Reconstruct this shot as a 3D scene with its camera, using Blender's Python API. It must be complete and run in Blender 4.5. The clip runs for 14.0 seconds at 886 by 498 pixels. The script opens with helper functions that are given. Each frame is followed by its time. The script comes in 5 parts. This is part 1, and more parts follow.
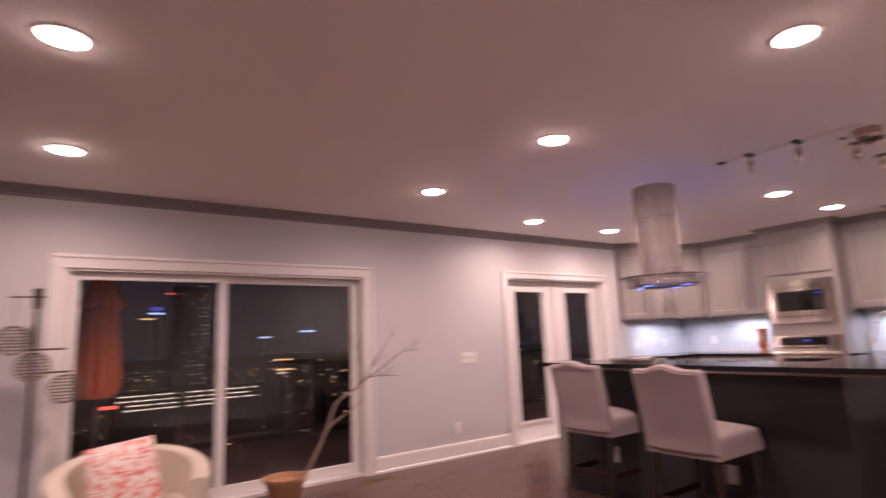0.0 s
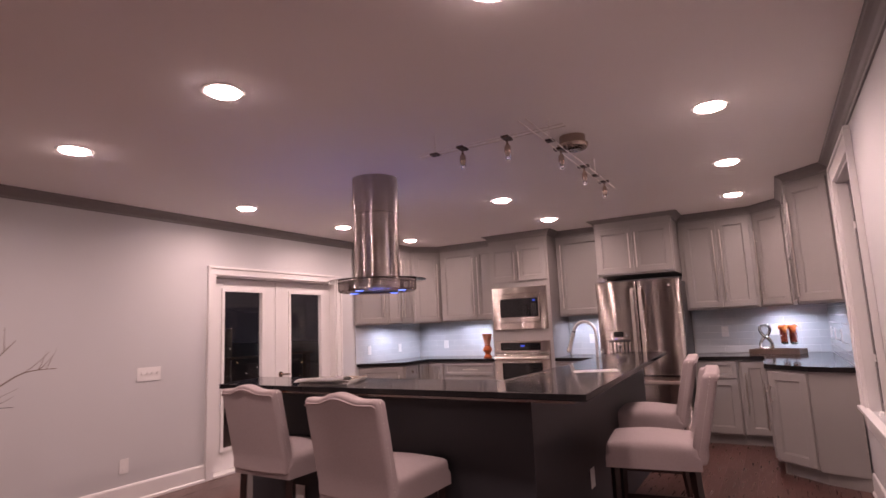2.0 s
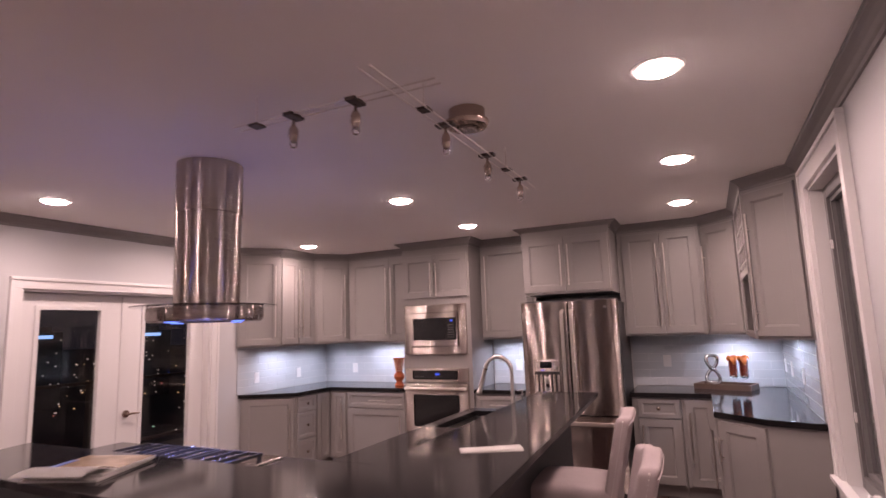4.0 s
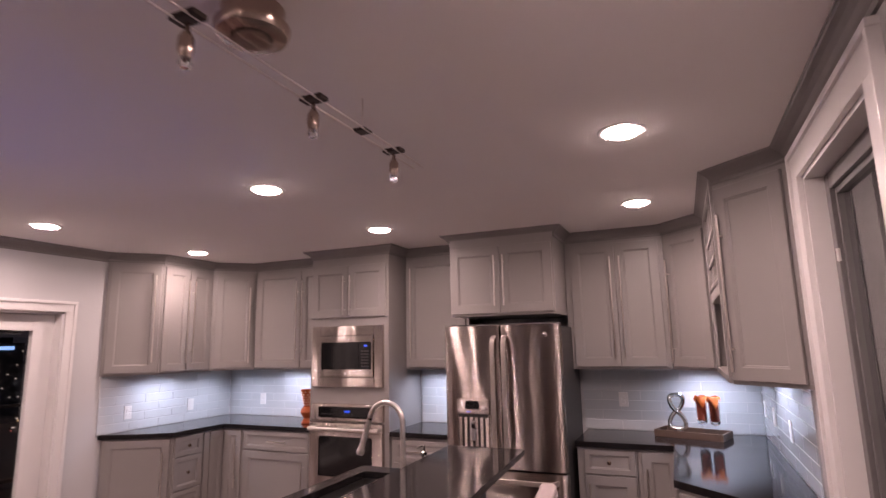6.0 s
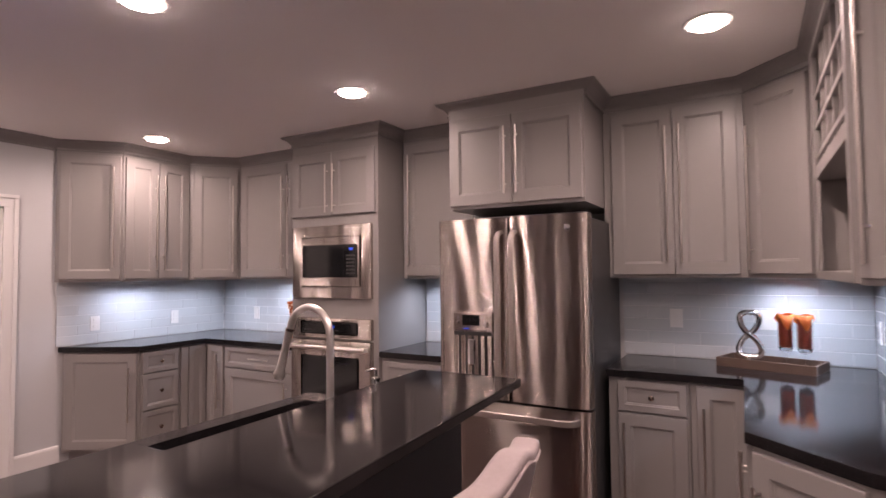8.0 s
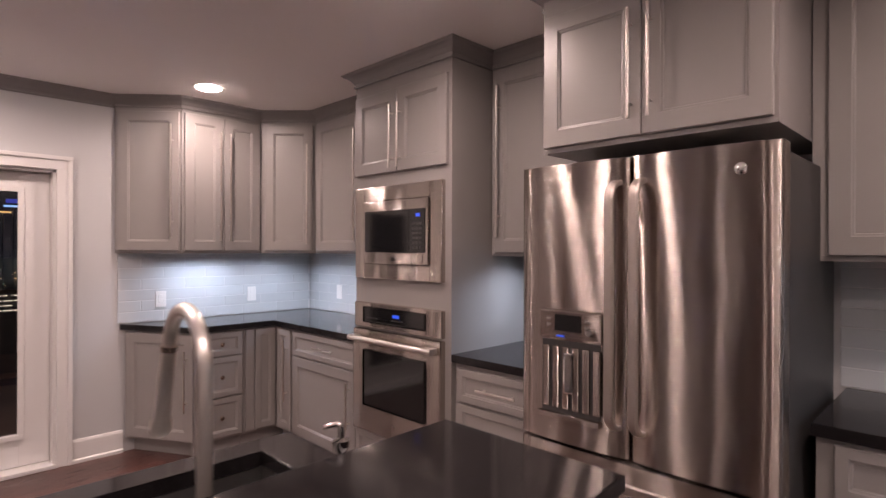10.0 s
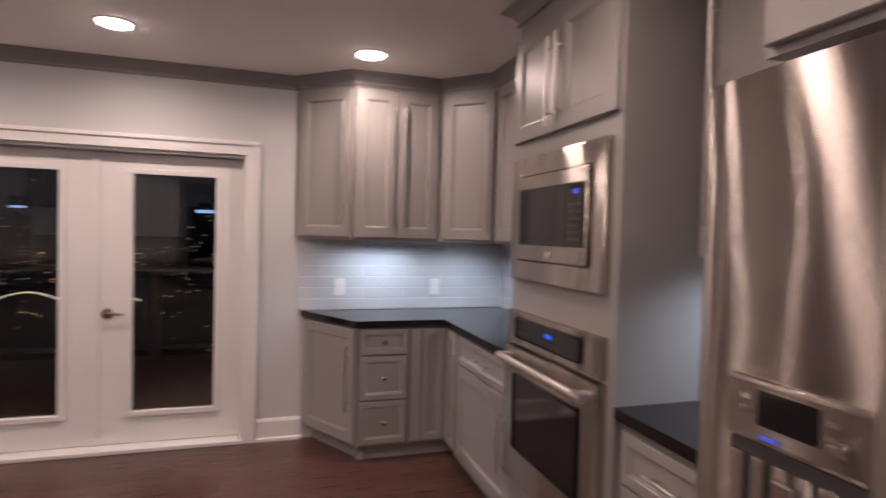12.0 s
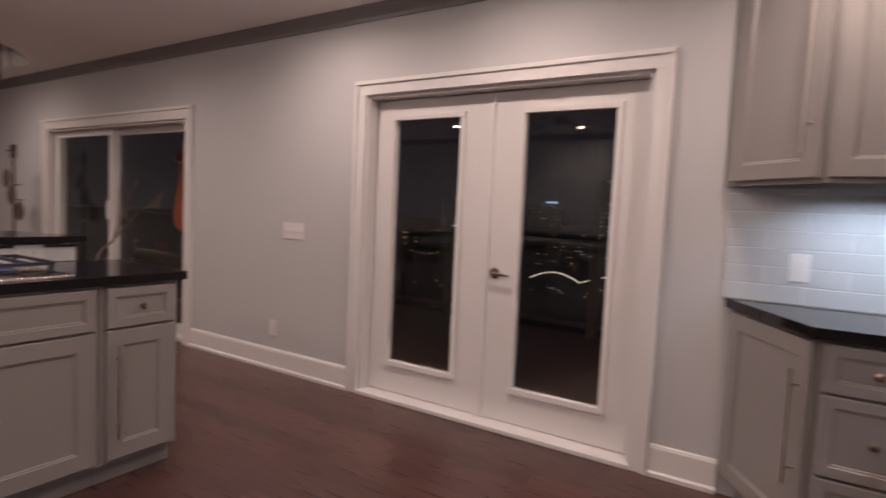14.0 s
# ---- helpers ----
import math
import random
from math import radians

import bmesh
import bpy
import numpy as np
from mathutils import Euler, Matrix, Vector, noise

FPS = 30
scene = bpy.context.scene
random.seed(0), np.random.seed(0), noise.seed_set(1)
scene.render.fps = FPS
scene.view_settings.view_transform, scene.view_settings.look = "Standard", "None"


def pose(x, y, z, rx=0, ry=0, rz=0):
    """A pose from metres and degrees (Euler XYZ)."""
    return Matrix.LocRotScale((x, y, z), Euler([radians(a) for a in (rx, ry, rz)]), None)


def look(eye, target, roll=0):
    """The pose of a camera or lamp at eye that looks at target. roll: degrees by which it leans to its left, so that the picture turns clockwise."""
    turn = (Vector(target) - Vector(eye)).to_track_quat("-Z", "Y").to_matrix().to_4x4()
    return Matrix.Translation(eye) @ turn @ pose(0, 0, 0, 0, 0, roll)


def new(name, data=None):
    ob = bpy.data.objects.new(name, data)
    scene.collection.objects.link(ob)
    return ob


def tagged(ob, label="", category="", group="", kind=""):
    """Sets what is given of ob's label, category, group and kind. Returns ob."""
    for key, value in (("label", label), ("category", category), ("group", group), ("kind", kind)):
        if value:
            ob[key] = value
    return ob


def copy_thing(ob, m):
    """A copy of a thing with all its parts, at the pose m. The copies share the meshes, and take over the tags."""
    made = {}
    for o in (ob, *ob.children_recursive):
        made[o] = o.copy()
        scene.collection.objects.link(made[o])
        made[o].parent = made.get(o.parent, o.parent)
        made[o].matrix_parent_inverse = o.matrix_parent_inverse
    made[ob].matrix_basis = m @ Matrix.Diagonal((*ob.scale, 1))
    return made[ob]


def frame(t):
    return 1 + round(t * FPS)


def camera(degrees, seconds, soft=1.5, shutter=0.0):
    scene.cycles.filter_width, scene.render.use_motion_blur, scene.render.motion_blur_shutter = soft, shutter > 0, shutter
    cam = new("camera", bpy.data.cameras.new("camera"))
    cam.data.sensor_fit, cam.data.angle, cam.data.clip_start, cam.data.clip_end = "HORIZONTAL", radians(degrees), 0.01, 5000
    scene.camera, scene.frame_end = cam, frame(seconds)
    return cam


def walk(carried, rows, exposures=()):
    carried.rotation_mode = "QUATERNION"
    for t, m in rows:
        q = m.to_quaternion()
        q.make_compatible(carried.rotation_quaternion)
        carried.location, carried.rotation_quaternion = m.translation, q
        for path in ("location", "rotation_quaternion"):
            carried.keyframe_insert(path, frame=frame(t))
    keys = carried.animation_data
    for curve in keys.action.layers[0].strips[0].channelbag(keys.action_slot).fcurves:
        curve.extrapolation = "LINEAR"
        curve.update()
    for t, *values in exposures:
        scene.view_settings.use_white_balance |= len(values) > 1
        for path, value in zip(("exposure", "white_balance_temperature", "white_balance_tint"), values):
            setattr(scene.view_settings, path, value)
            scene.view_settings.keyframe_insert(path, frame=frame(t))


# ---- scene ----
cam = camera(78.2, 14.0, shutter=0.55)
PATH = [
    (0, (0.386, 0.181, 1.278), (1.533, 1.787, 1.602), -2.4),
    (0.5, (0.676, 0.299, 1.339), (2.177, 1.585, 1.641), -2.5),
    (1, (0.883, 0.363, 1.354), (2.537, 1.447, 1.646), -2.7),
    (1.5, (1.153, 0.339, 1.375), (2.838, 1.376, 1.667), -2.6),
    (2, (1.364, 0.35, 1.358), (3.064, 1.366, 1.64), -2.5),
    (2.5, (1.61, 0.431, 1.379), (3.331, 1.411, 1.654), -2.4),
    (3, (1.872, 0.461, 1.386), (3.626, 1.38, 1.663), -2.4),
    (3.5, (2.196, 0.444, 1.466), (3.973, 1.314, 1.757), -2.2),
    (3.7, (2.338, 0.448, 1.526), (4.118, 1.313, 1.811), -2.1),
    (6, (3.695, 0.372, 1.649), (5.504, 1.153, 1.99), -1.2),
    (6.5, (3.989, 0.363, 1.555), (5.805, 1.143, 1.862), -1.1),
    (7, (4.288, 0.315, 1.519), (6.092, 1.15, 1.74), -1.1),
    (7.5, (4.527, 0.387, 1.497), (6.305, 1.295, 1.618), -0.9),
    (8, (4.819, 0.447, 1.469), (6.558, 1.431, 1.553), -0.6),
    (8.5, (5.146, 0.478, 1.478), (6.782, 1.627, 1.523), -0.4),
    (9, (5.428, 0.531, 1.451), (6.944, 1.835, 1.467), 0.2),
    (9.2, (5.511, 0.589, 1.453), (6.995, 1.929, 1.462), 0.2),
    (11.5, (6.719, 1.068, 1.47), (7.743, 2.785, 1.445), 1.2),
    (12, (6.857, 1.202, 1.471), (7.454, 3.111, 1.419), 1.5),
    (12.5, (6.947, 1.453, 1.438), (7.094, 3.446, 1.373), 2.1),
    (13, (7.116, 1.806, 1.397), (6.787, 3.776, 1.292), 2.5),
    (13.5, (7.284, 2.146, 1.305), (6.593, 4.019, 1.188), 2.5),
    (14, (7.245, 2.374, 1.247), (6.195, 4.07, 1.11), 2.7),
]
walk(cam, [(t, look(eye, target, roll)) for t, eye, target, roll in PATH], exposures=[(0, 0.27, 7360, 40.5), (1, 0.20, 7270, 40), (2, -0.01, 7200, 39), (3.7, -0.06, 7130, 37.5), (6.0, -0.08, 7060, 35), (6.6, -0.13, 7110, 31.5), (7.5, -0.07, 7080, 29.5), (9, -0.02, 7040, 28), (11.5, -0.28, 7000, 22), (14, -0.48, 7060, 22)])
LAMP_W, LED_W = 9.7, 6.4

# ---------- world, exposure ----------
world = bpy.data.worlds.new("night")
scene.world = world
world.use_nodes = True
world.node_tree.nodes["Background"].inputs[0].default_value = (0.010, 0.010, 0.013, 1)
world.node_tree.nodes["Background"].inputs[1].default_value = 1.0

# ---------- plan ----------
NORTH, EAST, SOUTH, WEST, CEIL = 5.165, 8.60, -0.145, -3.2, 2.532
UPZ = 1.42
# (0.36, 1.10) is an unseen downlight, added to light the west end.
LAMPS = [(2.985, 2.52), (2.985, 3.93), (2.985, 1.075), (4.706, 4.466), (6.05, 4.466), (7.396, 4.466), (6.05, 2.475), (7.317, 2.468),
         (4.706, 0.54), (6.05, 0.54), (7.396, 0.58), (0.375, 4.16), (0.345, 2.68), (0.36, 1.10)]


# ---------- materials ----------
def mat(name, color, rough=0.5, metal=0.0, vary=0.06, scale=6.0, bump=0.0, bump_scale=120.0, coat=0.0, stretch=(1, 1, 1), rand=0.0, spec=0.5, rough_vary=0.0):
    m = bpy.data.materials.new(name)
    m.use_nodes = True
    nt = m.node_tree
    n, l = nt.nodes, nt.links
    b = n["Principled BSDF"]
    b.inputs["Roughness"].default_value = rough
    b.inputs["Metallic"].default_value = metal
    b.inputs["Specular IOR Level"].default_value = spec
    b.inputs["Coat Weight"].default_value = coat
    tc = n.new("ShaderNodeTexCoord")
    mp = n.new("ShaderNodeMapping")
    mp.inputs["Scale"].default_value = stretch
    l.new(tc.outputs["Object"], mp.inputs["Vector"])
    big = n.new("ShaderNodeTexNoise")
    big.inputs["Scale"].default_value = scale
    big.inputs["Detail"].default_value = 5
    l.new(mp.outputs[0], big.inputs["Vector"])
    ramp = n.new("ShaderNodeMix")
    ramp.data_type = "RGBA"
    lo = [max(0.0, c * (1 - vary)) for c in color]
    hi = [min(1.0, c * (1 + vary)) for c in color]
    ramp.inputs["A"].default_value = (*lo, 1)
    ramp.inputs["B"].default_value = (*hi, 1)
    l.new(big.outputs["Fac"], ramp.inputs["Factor"])
    out = ramp.outputs["Result"]
    if rand:
        oi = n.new("ShaderNodeObjectInfo")
        mr = n.new("ShaderNodeMapRange")
        mr.inputs["To Min"].default_value, mr.inputs["To Max"].default_value = 1 - rand, 1 + rand
        l.new(oi.outputs["Random"], mr.inputs["Value"])
        hsv = n.new("ShaderNodeHueSaturation")
        l.new(mr.outputs[0], hsv.inputs["Value"])
        l.new(out, hsv.inputs["Color"])
        out = hsv.outputs[0]
    l.new(out, b.inputs["Base Color"])
    if rough_vary:
        mr = n.new("ShaderNodeMapRange")
        mr.inputs["To Min"].default_value, mr.inputs["To Max"].default_value = max(0.02, rough - rough_vary), min(1, rough + rough_vary)
        l.new(big.outputs["Fac"], mr.inputs["Value"])
        l.new(mr.outputs[0], b.inputs["Roughness"])
    if bump:
        fine = n.new("ShaderNodeTexNoise")
        fine.inputs["Scale"].default_value = bump_scale
        fine.inputs["Detail"].default_value = 3
        l.new(mp.outputs[0], fine.inputs["Vector"])
        bp = n.new("ShaderNodeBump")
        bp.inputs["Strength"].default_value = bump
        bp.inputs["Distance"].default_value = 0.002
        l.new(fine.outputs["Fac"], bp.inputs["Height"])
        l.new(bp.outputs[0], b.inputs["Normal"])
    return m


def glow(name, color, strength, base=0.8):
    m = bpy.data.materials.new(name)
    m.use_nodes = True
    b = m.node_tree.nodes["Principled BSDF"]
    b.inputs["Base Color"].default_value = (base, base, base, 1)
    b.inputs["Emission Color"].default_value = (*color, 1)
    b.inputs["Emission Strength"].default_value = strength
    return m


def glass_mat(name, color=(1, 1, 1), rough=0.0, ior=1.45):
    m = bpy.data.materials.new(name)
    m.use_nodes = True
    b = m.node_tree.nodes["Principled BSDF"]
    b.inputs["Base Color"].default_value = (*color, 1)
    b.inputs["Transmission Weight"].default_value = 1.0
    b.inputs["Roughness"].default_value = rough
    b.inputs["IOR"].default_value = ior
    return m


def granite_mat():
    m = mat("black_granite", (0.013, 0.0115, 0.0125), rough=0.095, vary=0.5, scale=60, spec=0.27)
    nt = m.node_tree
    n, l = nt.nodes, nt.links
    b = n["Principled BSDF"]
    v = n.new("ShaderNodeTexVoronoi")
    v.inputs["Scale"].default_value = 260
    tc = n.new("ShaderNodeTexCoord")
    l.new(tc.outputs["Object"], v.inputs["Vector"])
    lt = n.new("ShaderNodeMath")
    lt.operation = "LESS_THAN"
    lt.inputs[1].default_value = 0.14
    l.new(v.outputs["Distance"], lt.inputs[0])
    mx = n.new("ShaderNodeMix")
    mx.data_type = "RGBA"
    l.new(lt.outputs[0], mx.inputs["Factor"])
    src = b.inputs["Base Color"].links[0].from_socket
    l.new(src, mx.inputs["A"])
    mx.inputs["B"].default_value = (0.05, 0.05, 0.055, 1)
    l.new(mx.outputs["Result"], b.inputs["Base Color"])
    return m


def brushed_mat(name, color, rough=0.30, wave=0.35, cell=(3.2, 3.2, 0.8), stretch=0.8):
    """Steel brushed along the horizontal: highlights drawn out upright, faint grain and a slow waviness of the sheet."""
    m = bpy.data.materials.new(name)
    m.use_nodes = True
    nt = m.node_tree
    n, l = nt.nodes, nt.links
    n.remove(n["Principled BSDF"])
    b = n.new("ShaderNodeBsdfAnisotropic")
    l.new(b.outputs[0], n["Material Output"].inputs["Surface"])
    b.inputs["Roughness"].default_value = rough
    b.inputs["Anisotropy"].default_value = stretch
    b.inputs["Rotation"].default_value = 0.0
    tg = n.new("ShaderNodeTangent")
    tg.direction_type, tg.axis = "RADIAL", "Z"
    l.new(tg.outputs[0], b.inputs["Tangent"])
    tc = n.new("ShaderNodeTexCoord")
    grain_map = n.new("ShaderNodeMapping")
    grain_map.inputs["Scale"].default_value = (3, 3, 420)
    l.new(tc.outputs["Object"], grain_map.inputs["Vector"])
    grain = n.new("ShaderNodeTexNoise")
    grain.inputs["Scale"].default_value = 1.0
    grain.inputs["Detail"].default_value = 3
    l.new(grain_map.outputs[0], grain.inputs["Vector"])
    mx = n.new("ShaderNodeMix")
    mx.data_type = "RGBA"
    mx.inputs["A"].default_value = (*[c * 0.90 for c in color], 1)
    mx.inputs["B"].default_value = (*[c * 1.10 for c in color], 1)
    l.new(grain.outputs["Fac"], mx.inputs["Factor"])
    l.new(mx.outputs["Result"], b.inputs["Color"])
    mp = n.new("ShaderNodeMapping")
    mp.inputs["Scale"].default_value = cell
    l.new(tc.outputs["Object"], mp.inputs["Vector"])
    w = n.new("ShaderNodeTexNoise")
    w.inputs["Scale"].default_value = 1.0
    w.inputs["Detail"].default_value = 1
    l.new(mp.outputs[0], w.inputs["Vector"])
    bp = n.new("ShaderNodeBump")
    bp.inputs["Strength"].default_value = wave
    bp.inputs["Distance"].default_value = 0.05
    l.new(w.outputs["Fac"], bp.inputs["Height"])
    l.new(bp.outputs[0], b.inputs["Normal"])
    return m


def wood_floor_mat():
    m = mat("dark_plank", (0.086, 0.040, 0.034), rough=0.29, vary=0.40, scale=4.0, stretch=(1.0, 16, 1), rand=0.24, bump=0.22, bump_scale=26, rough_vary=0.07)
    return m


def pattern_mat():
    """Coral blotches on white cotton."""
    m = mat("coral_print", (0.82, 0.78, 0.74), rough=0.9, bump=0.3, bump_scale=600)
    nt = m.node_tree
    n, l = nt.nodes, nt.links
    b = n["Principled BSDF"]
    tc = n.new("ShaderNodeTexCoord")
    v = n.new("ShaderNodeTexNoise")
    v.inputs["Scale"].default_value = 24
    v.inputs["Detail"].default_value = 2
    v.inputs["Distortion"].default_value = 1.4
    l.new(tc.outputs["Object"], v.inputs["Vector"])
    gt = n.new("ShaderNodeMath")
    gt.operation = "GREATER_THAN"
    gt.inputs[1].default_value = 0.53
    l.new(v.outputs["Fac"], gt.inputs[0])
    mx = n.new("ShaderNodeMix")
    mx.data_type = "RGBA"
    l.new(gt.outputs[0], mx.inputs["Factor"])
    mx.inputs["A"].default_value = (0.82, 0.76, 0.72, 1)
    mx.inputs["B"].default_value = (0.76, 0.20, 0.16, 1)
    l.new(mx.outputs["Result"], b.inputs["Base Color"])
    return m


M_WALL = mat("wall_paint", (0.54, 0.542, 0.55), rough=0.62, vary=0.03, scale=1.5, bump=0.12, bump_scale=220)
M_CEIL = mat("ceiling_paint", (0.92, 0.89, 0.868), rough=0.85, vary=0.03, scale=1.2, bump=0.1, bump_scale=160)
M_TRIM = mat("white_trim", (0.73, 0.715, 0.705), rough=0.32, vary=0.02, scale=3)
# Casement frame: a grey much darker than the white trim.
M_SASH = mat("dark_sash_grey", (0.15, 0.145, 0.145), rough=0.35, vary=0.03, scale=3)
M_CAB = mat("grey_cabinet_paint", (0.288, 0.270, 0.262), rough=0.36, vary=0.04, scale=4, bump=0.05, bump_scale=300)
# Crown: the cabinet grey set about a quarter darker.
M_CROWN = mat("darker_crown_grey", (0.215, 0.20, 0.198), rough=0.45, vary=0.04, scale=4)
M_GRANITE = granite_mat()
M_STEEL = brushed_mat("brushed_steel", (0.44, 0.392, 0.36), rough=0.245, wave=0.15, cell=(3.6, 3.6, 2.0), stretch=0.80)
M_FLUE = brushed_mat("brushed_flue_steel", (0.43, 0.38, 0.355), rough=0.165, wave=0.01, cell=(9, 9, 0.4), stretch=0.88)
M_STEEL2 = brushed_mat("brushed_steel_plain", (0.50, 0.45, 0.415), rough=0.23, wave=0.30, cell=(4.0, 4.0, 1.6))
M_NICKEL = mat("satin_nickel", (0.80, 0.75, 0.71), rough=0.36, metal=1.0, vary=0.05, scale=30)
M_PULL = mat("brushed_pull_steel", (0.60, 0.555, 0.525), rough=0.32, metal=1.0, vary=0.06, scale=40)
M_HANDLE = mat("satin_handle_steel", (0.52, 0.465, 0.43), rough=0.48, metal=1.0, vary=0.04, scale=30)
M_CHROME = mat("chrome", (0.80, 0.79, 0.78), rough=0.06, metal=1.0, vary=0.02)
M_FLOOR = wood_floor_mat()
M_SUB = mat("floor_joint", (0.02, 0.012, 0.010), rough=0.8)
M_TILE = mat("glass_tile", (0.55, 0.585, 0.61), rough=0.10, vary=0.03, scale=3, coat=0.5, rand=0.03)
M_GROUT = mat("grout", (0.64, 0.65, 0.66), rough=0.9, vary=0.05, scale=40)
M_PANEL = mat("charcoal_panel", (0.023, 0.024, 0.029), rough=0.42, vary=0.08, scale=3, bump=0.05)
M_FABRIC = mat("oatmeal_linen", (0.375, 0.315, 0.315), rough=0.92, vary=0.08, scale=90, bump=0.5, bump_scale=700)
M_LEG = mat("espresso_wood", (0.022, 0.010, 0.009), rough=0.3, vary=0.3, scale=10, stretch=(6, 6, 1))
M_CREAM = mat("cream_upholstery", (0.60, 0.54, 0.45), rough=0.9, vary=0.05, scale=40, bump=0.3, bump_scale=500)
M_PRINT = pattern_mat()
M_BLACK = mat("black_gloss", (0.010, 0.010, 0.011), rough=0.08, vary=0.1)
M_BLACKM = mat("black_iron", (0.015, 0.015, 0.016), rough=0.5, vary=0.2, scale=40)
M_DARK = mat("dark_grey_side", (0.045, 0.043, 0.043), rough=0.45, vary=0.1)
M_WHITEP = mat("white_plastic", (0.76, 0.75, 0.74), rough=0.35, vary=0.02)
M_ORANGE = mat("orange_ceramic", (0.55, 0.12, 0.035), rough=0.3, vary=0.25, scale=30)
M_NAPKIN = mat("orange_napkin", (0.80, 0.25, 0.07), rough=0.85, vary=0.1, scale=30, bump=0.3, bump_scale=400)
M_REDCLOTH = mat("dark_red_napkin", (0.44, 0.075, 0.035), rough=0.85, vary=0.2, scale=30, bump=0.3, bump_scale=300)
M_TRAY = mat("brown_tray_wood", (0.13, 0.085, 0.065), rough=0.5, vary=0.25, scale=8, stretch=(1, 10, 1), bump=0.1)
M_PAPER = mat("paper", (0.55, 0.53, 0.51), rough=0.6, vary=0.04, scale=20)
M_COVER = mat("magazine_cover", (0.34, 0.25, 0.17), rough=0.22, vary=0.85, scale=11)
M_BLUEINK = mat("blue_print", (0.06, 0.12, 0.40), rough=0.3, vary=0.2, scale=10)
M_TERRA = mat("tan_pot", (0.42, 0.22, 0.12), rough=0.6, vary=0.15, scale=12, bump=0.2)
M_TWIG = mat("dry_branch", (0.17, 0.12, 0.095), rough=0.8, vary=0.3, scale=30, bump=0.4)
M_BRONZE = mat("dark_bronze", (0.06, 0.045, 0.038), rough=0.45, metal=0.8, vary=0.25, scale=20)
M_WICKER = mat("aged_lattice", (0.16, 0.12, 0.10), rough=0.6, metal=0.4, vary=0.3, scale=40)
M_UMB = mat("orange_canvas", (0.62, 0.125, 0.045), rough=0.85, vary=0.12, scale=5, bump=0.3, bump_scale=300)
M_DECK = mat("deck_boards", (0.10, 0.07, 0.055), rough=0.6, vary=0.25, scale=4, stretch=(1, 12, 1))
M_NIGHT = mat("night_ground", (0.03, 0.03, 0.032), rough=0.9, vary=0.3, scale=0.02)
M_TOWER = mat("tower_concrete", (0.10, 0.10, 0.11), rough=0.8, vary=0.2, scale=0.05)
M_GLASS = glass_mat("window_glass", (0.93, 0.95, 0.96), ior=1.5)
M_HOODGLASS = glass_mat("hood_glass", (0.93, 0.96, 0.96), ior=1.5)
M_CLEAR = glass_mat("clear_glass", (0.95, 0.95, 0.95))
M_LAMP = glow("lamp_lens", (1.0, 0.88, 0.80), 88.0)
M_BLUE = glow("blue_led", (0.04, 0.20, 1.0), 2.8)
M_BLUEDIM = glow("blue_display", (0.01, 0.11, 1.0), 0.9, 0.02)
M_LED = glow("cool_led_strip", (0.80, 0.90, 1.0), 1.6)
M_TRACK = mat("aged_nickel", (0.42, 0.33, 0.28), rough=0.22, metal=1.0, vary=0.08, scale=30)
M_PALEBRANCH = mat("pale_branch", (0.27, 0.20, 0.16), rough=0.8, vary=0.3, scale=20, bump=0.4)
M_BRASS = mat("brass_vent", (0.40, 0.28, 0.12), rough=0.4, metal=0.9, vary=0.1)
M_CORK = mat("bottle_cork", (0.45, 0.30, 0.10), rough=0.4, metal=0.3, vary=0.3, scale=30)
M_RUBBER = mat("grey_sink_steel", (0.30, 0.30, 0.30), rough=0.35, metal=1.0, vary=0.1)


# ---------- building helpers ----------
def part(name, bm, material, parent=None, label="", smooth=False):
    me = bpy.data.meshes.new(name)
    if smooth:
        for f in bm.faces:
            f.smooth = True
    bm.to_mesh(me)
    bm.free()
    me.materials.append(material)
    ob = new(name, me)
    if parent is not None:
        ob.parent = parent
    if label:
        tagged(ob, label)
    if smooth:
        me.set_sharp_from_angle(angle=radians(40))
    return ob


def thing(name, m, label, category, group="", kind=""):
    ob = new(name)
    ob.empty_display_size = 0.05
    ob.matrix_basis = m
    return tagged(ob, label, category, group, kind)


def box(bm, x0, x1, y0, y1, z0, z1, bevel=0.0, m=None, seg=2):
    v = [bm.verts.new(p) for p in ((x0, y0, z0), (x1, y0, z0), (x1, y1, z0), (x0, y1, z0), (x0, y0, z1), (x1, y0, z1), (x1, y1, z1), (x0, y1, z1))]
    fs = [bm.faces.new([v[i] for i in q]) for q in ((3, 2, 1, 0), (4, 5, 6, 7), (0, 1, 5, 4), (1, 2, 6, 5), (2, 3, 7, 6), (3, 0, 4, 7))]
    geo = set(v)
    if bevel:
        edges = list({e for f in fs for e in f.edges})
        r = bmesh.ops.bevel(bm, geom=edges, offset=bevel, segments=seg, profile=0.7, affect="EDGES")
        geo = set(r["verts"]) | {x for x in v if x.is_valid}
    if m is not None:
        bmesh.ops.transform(bm, matrix=m, verts=[x for x in geo if x.is_valid])
    return bm


def B(*a, **k):
    return box(bmesh.new(), *a, **k)


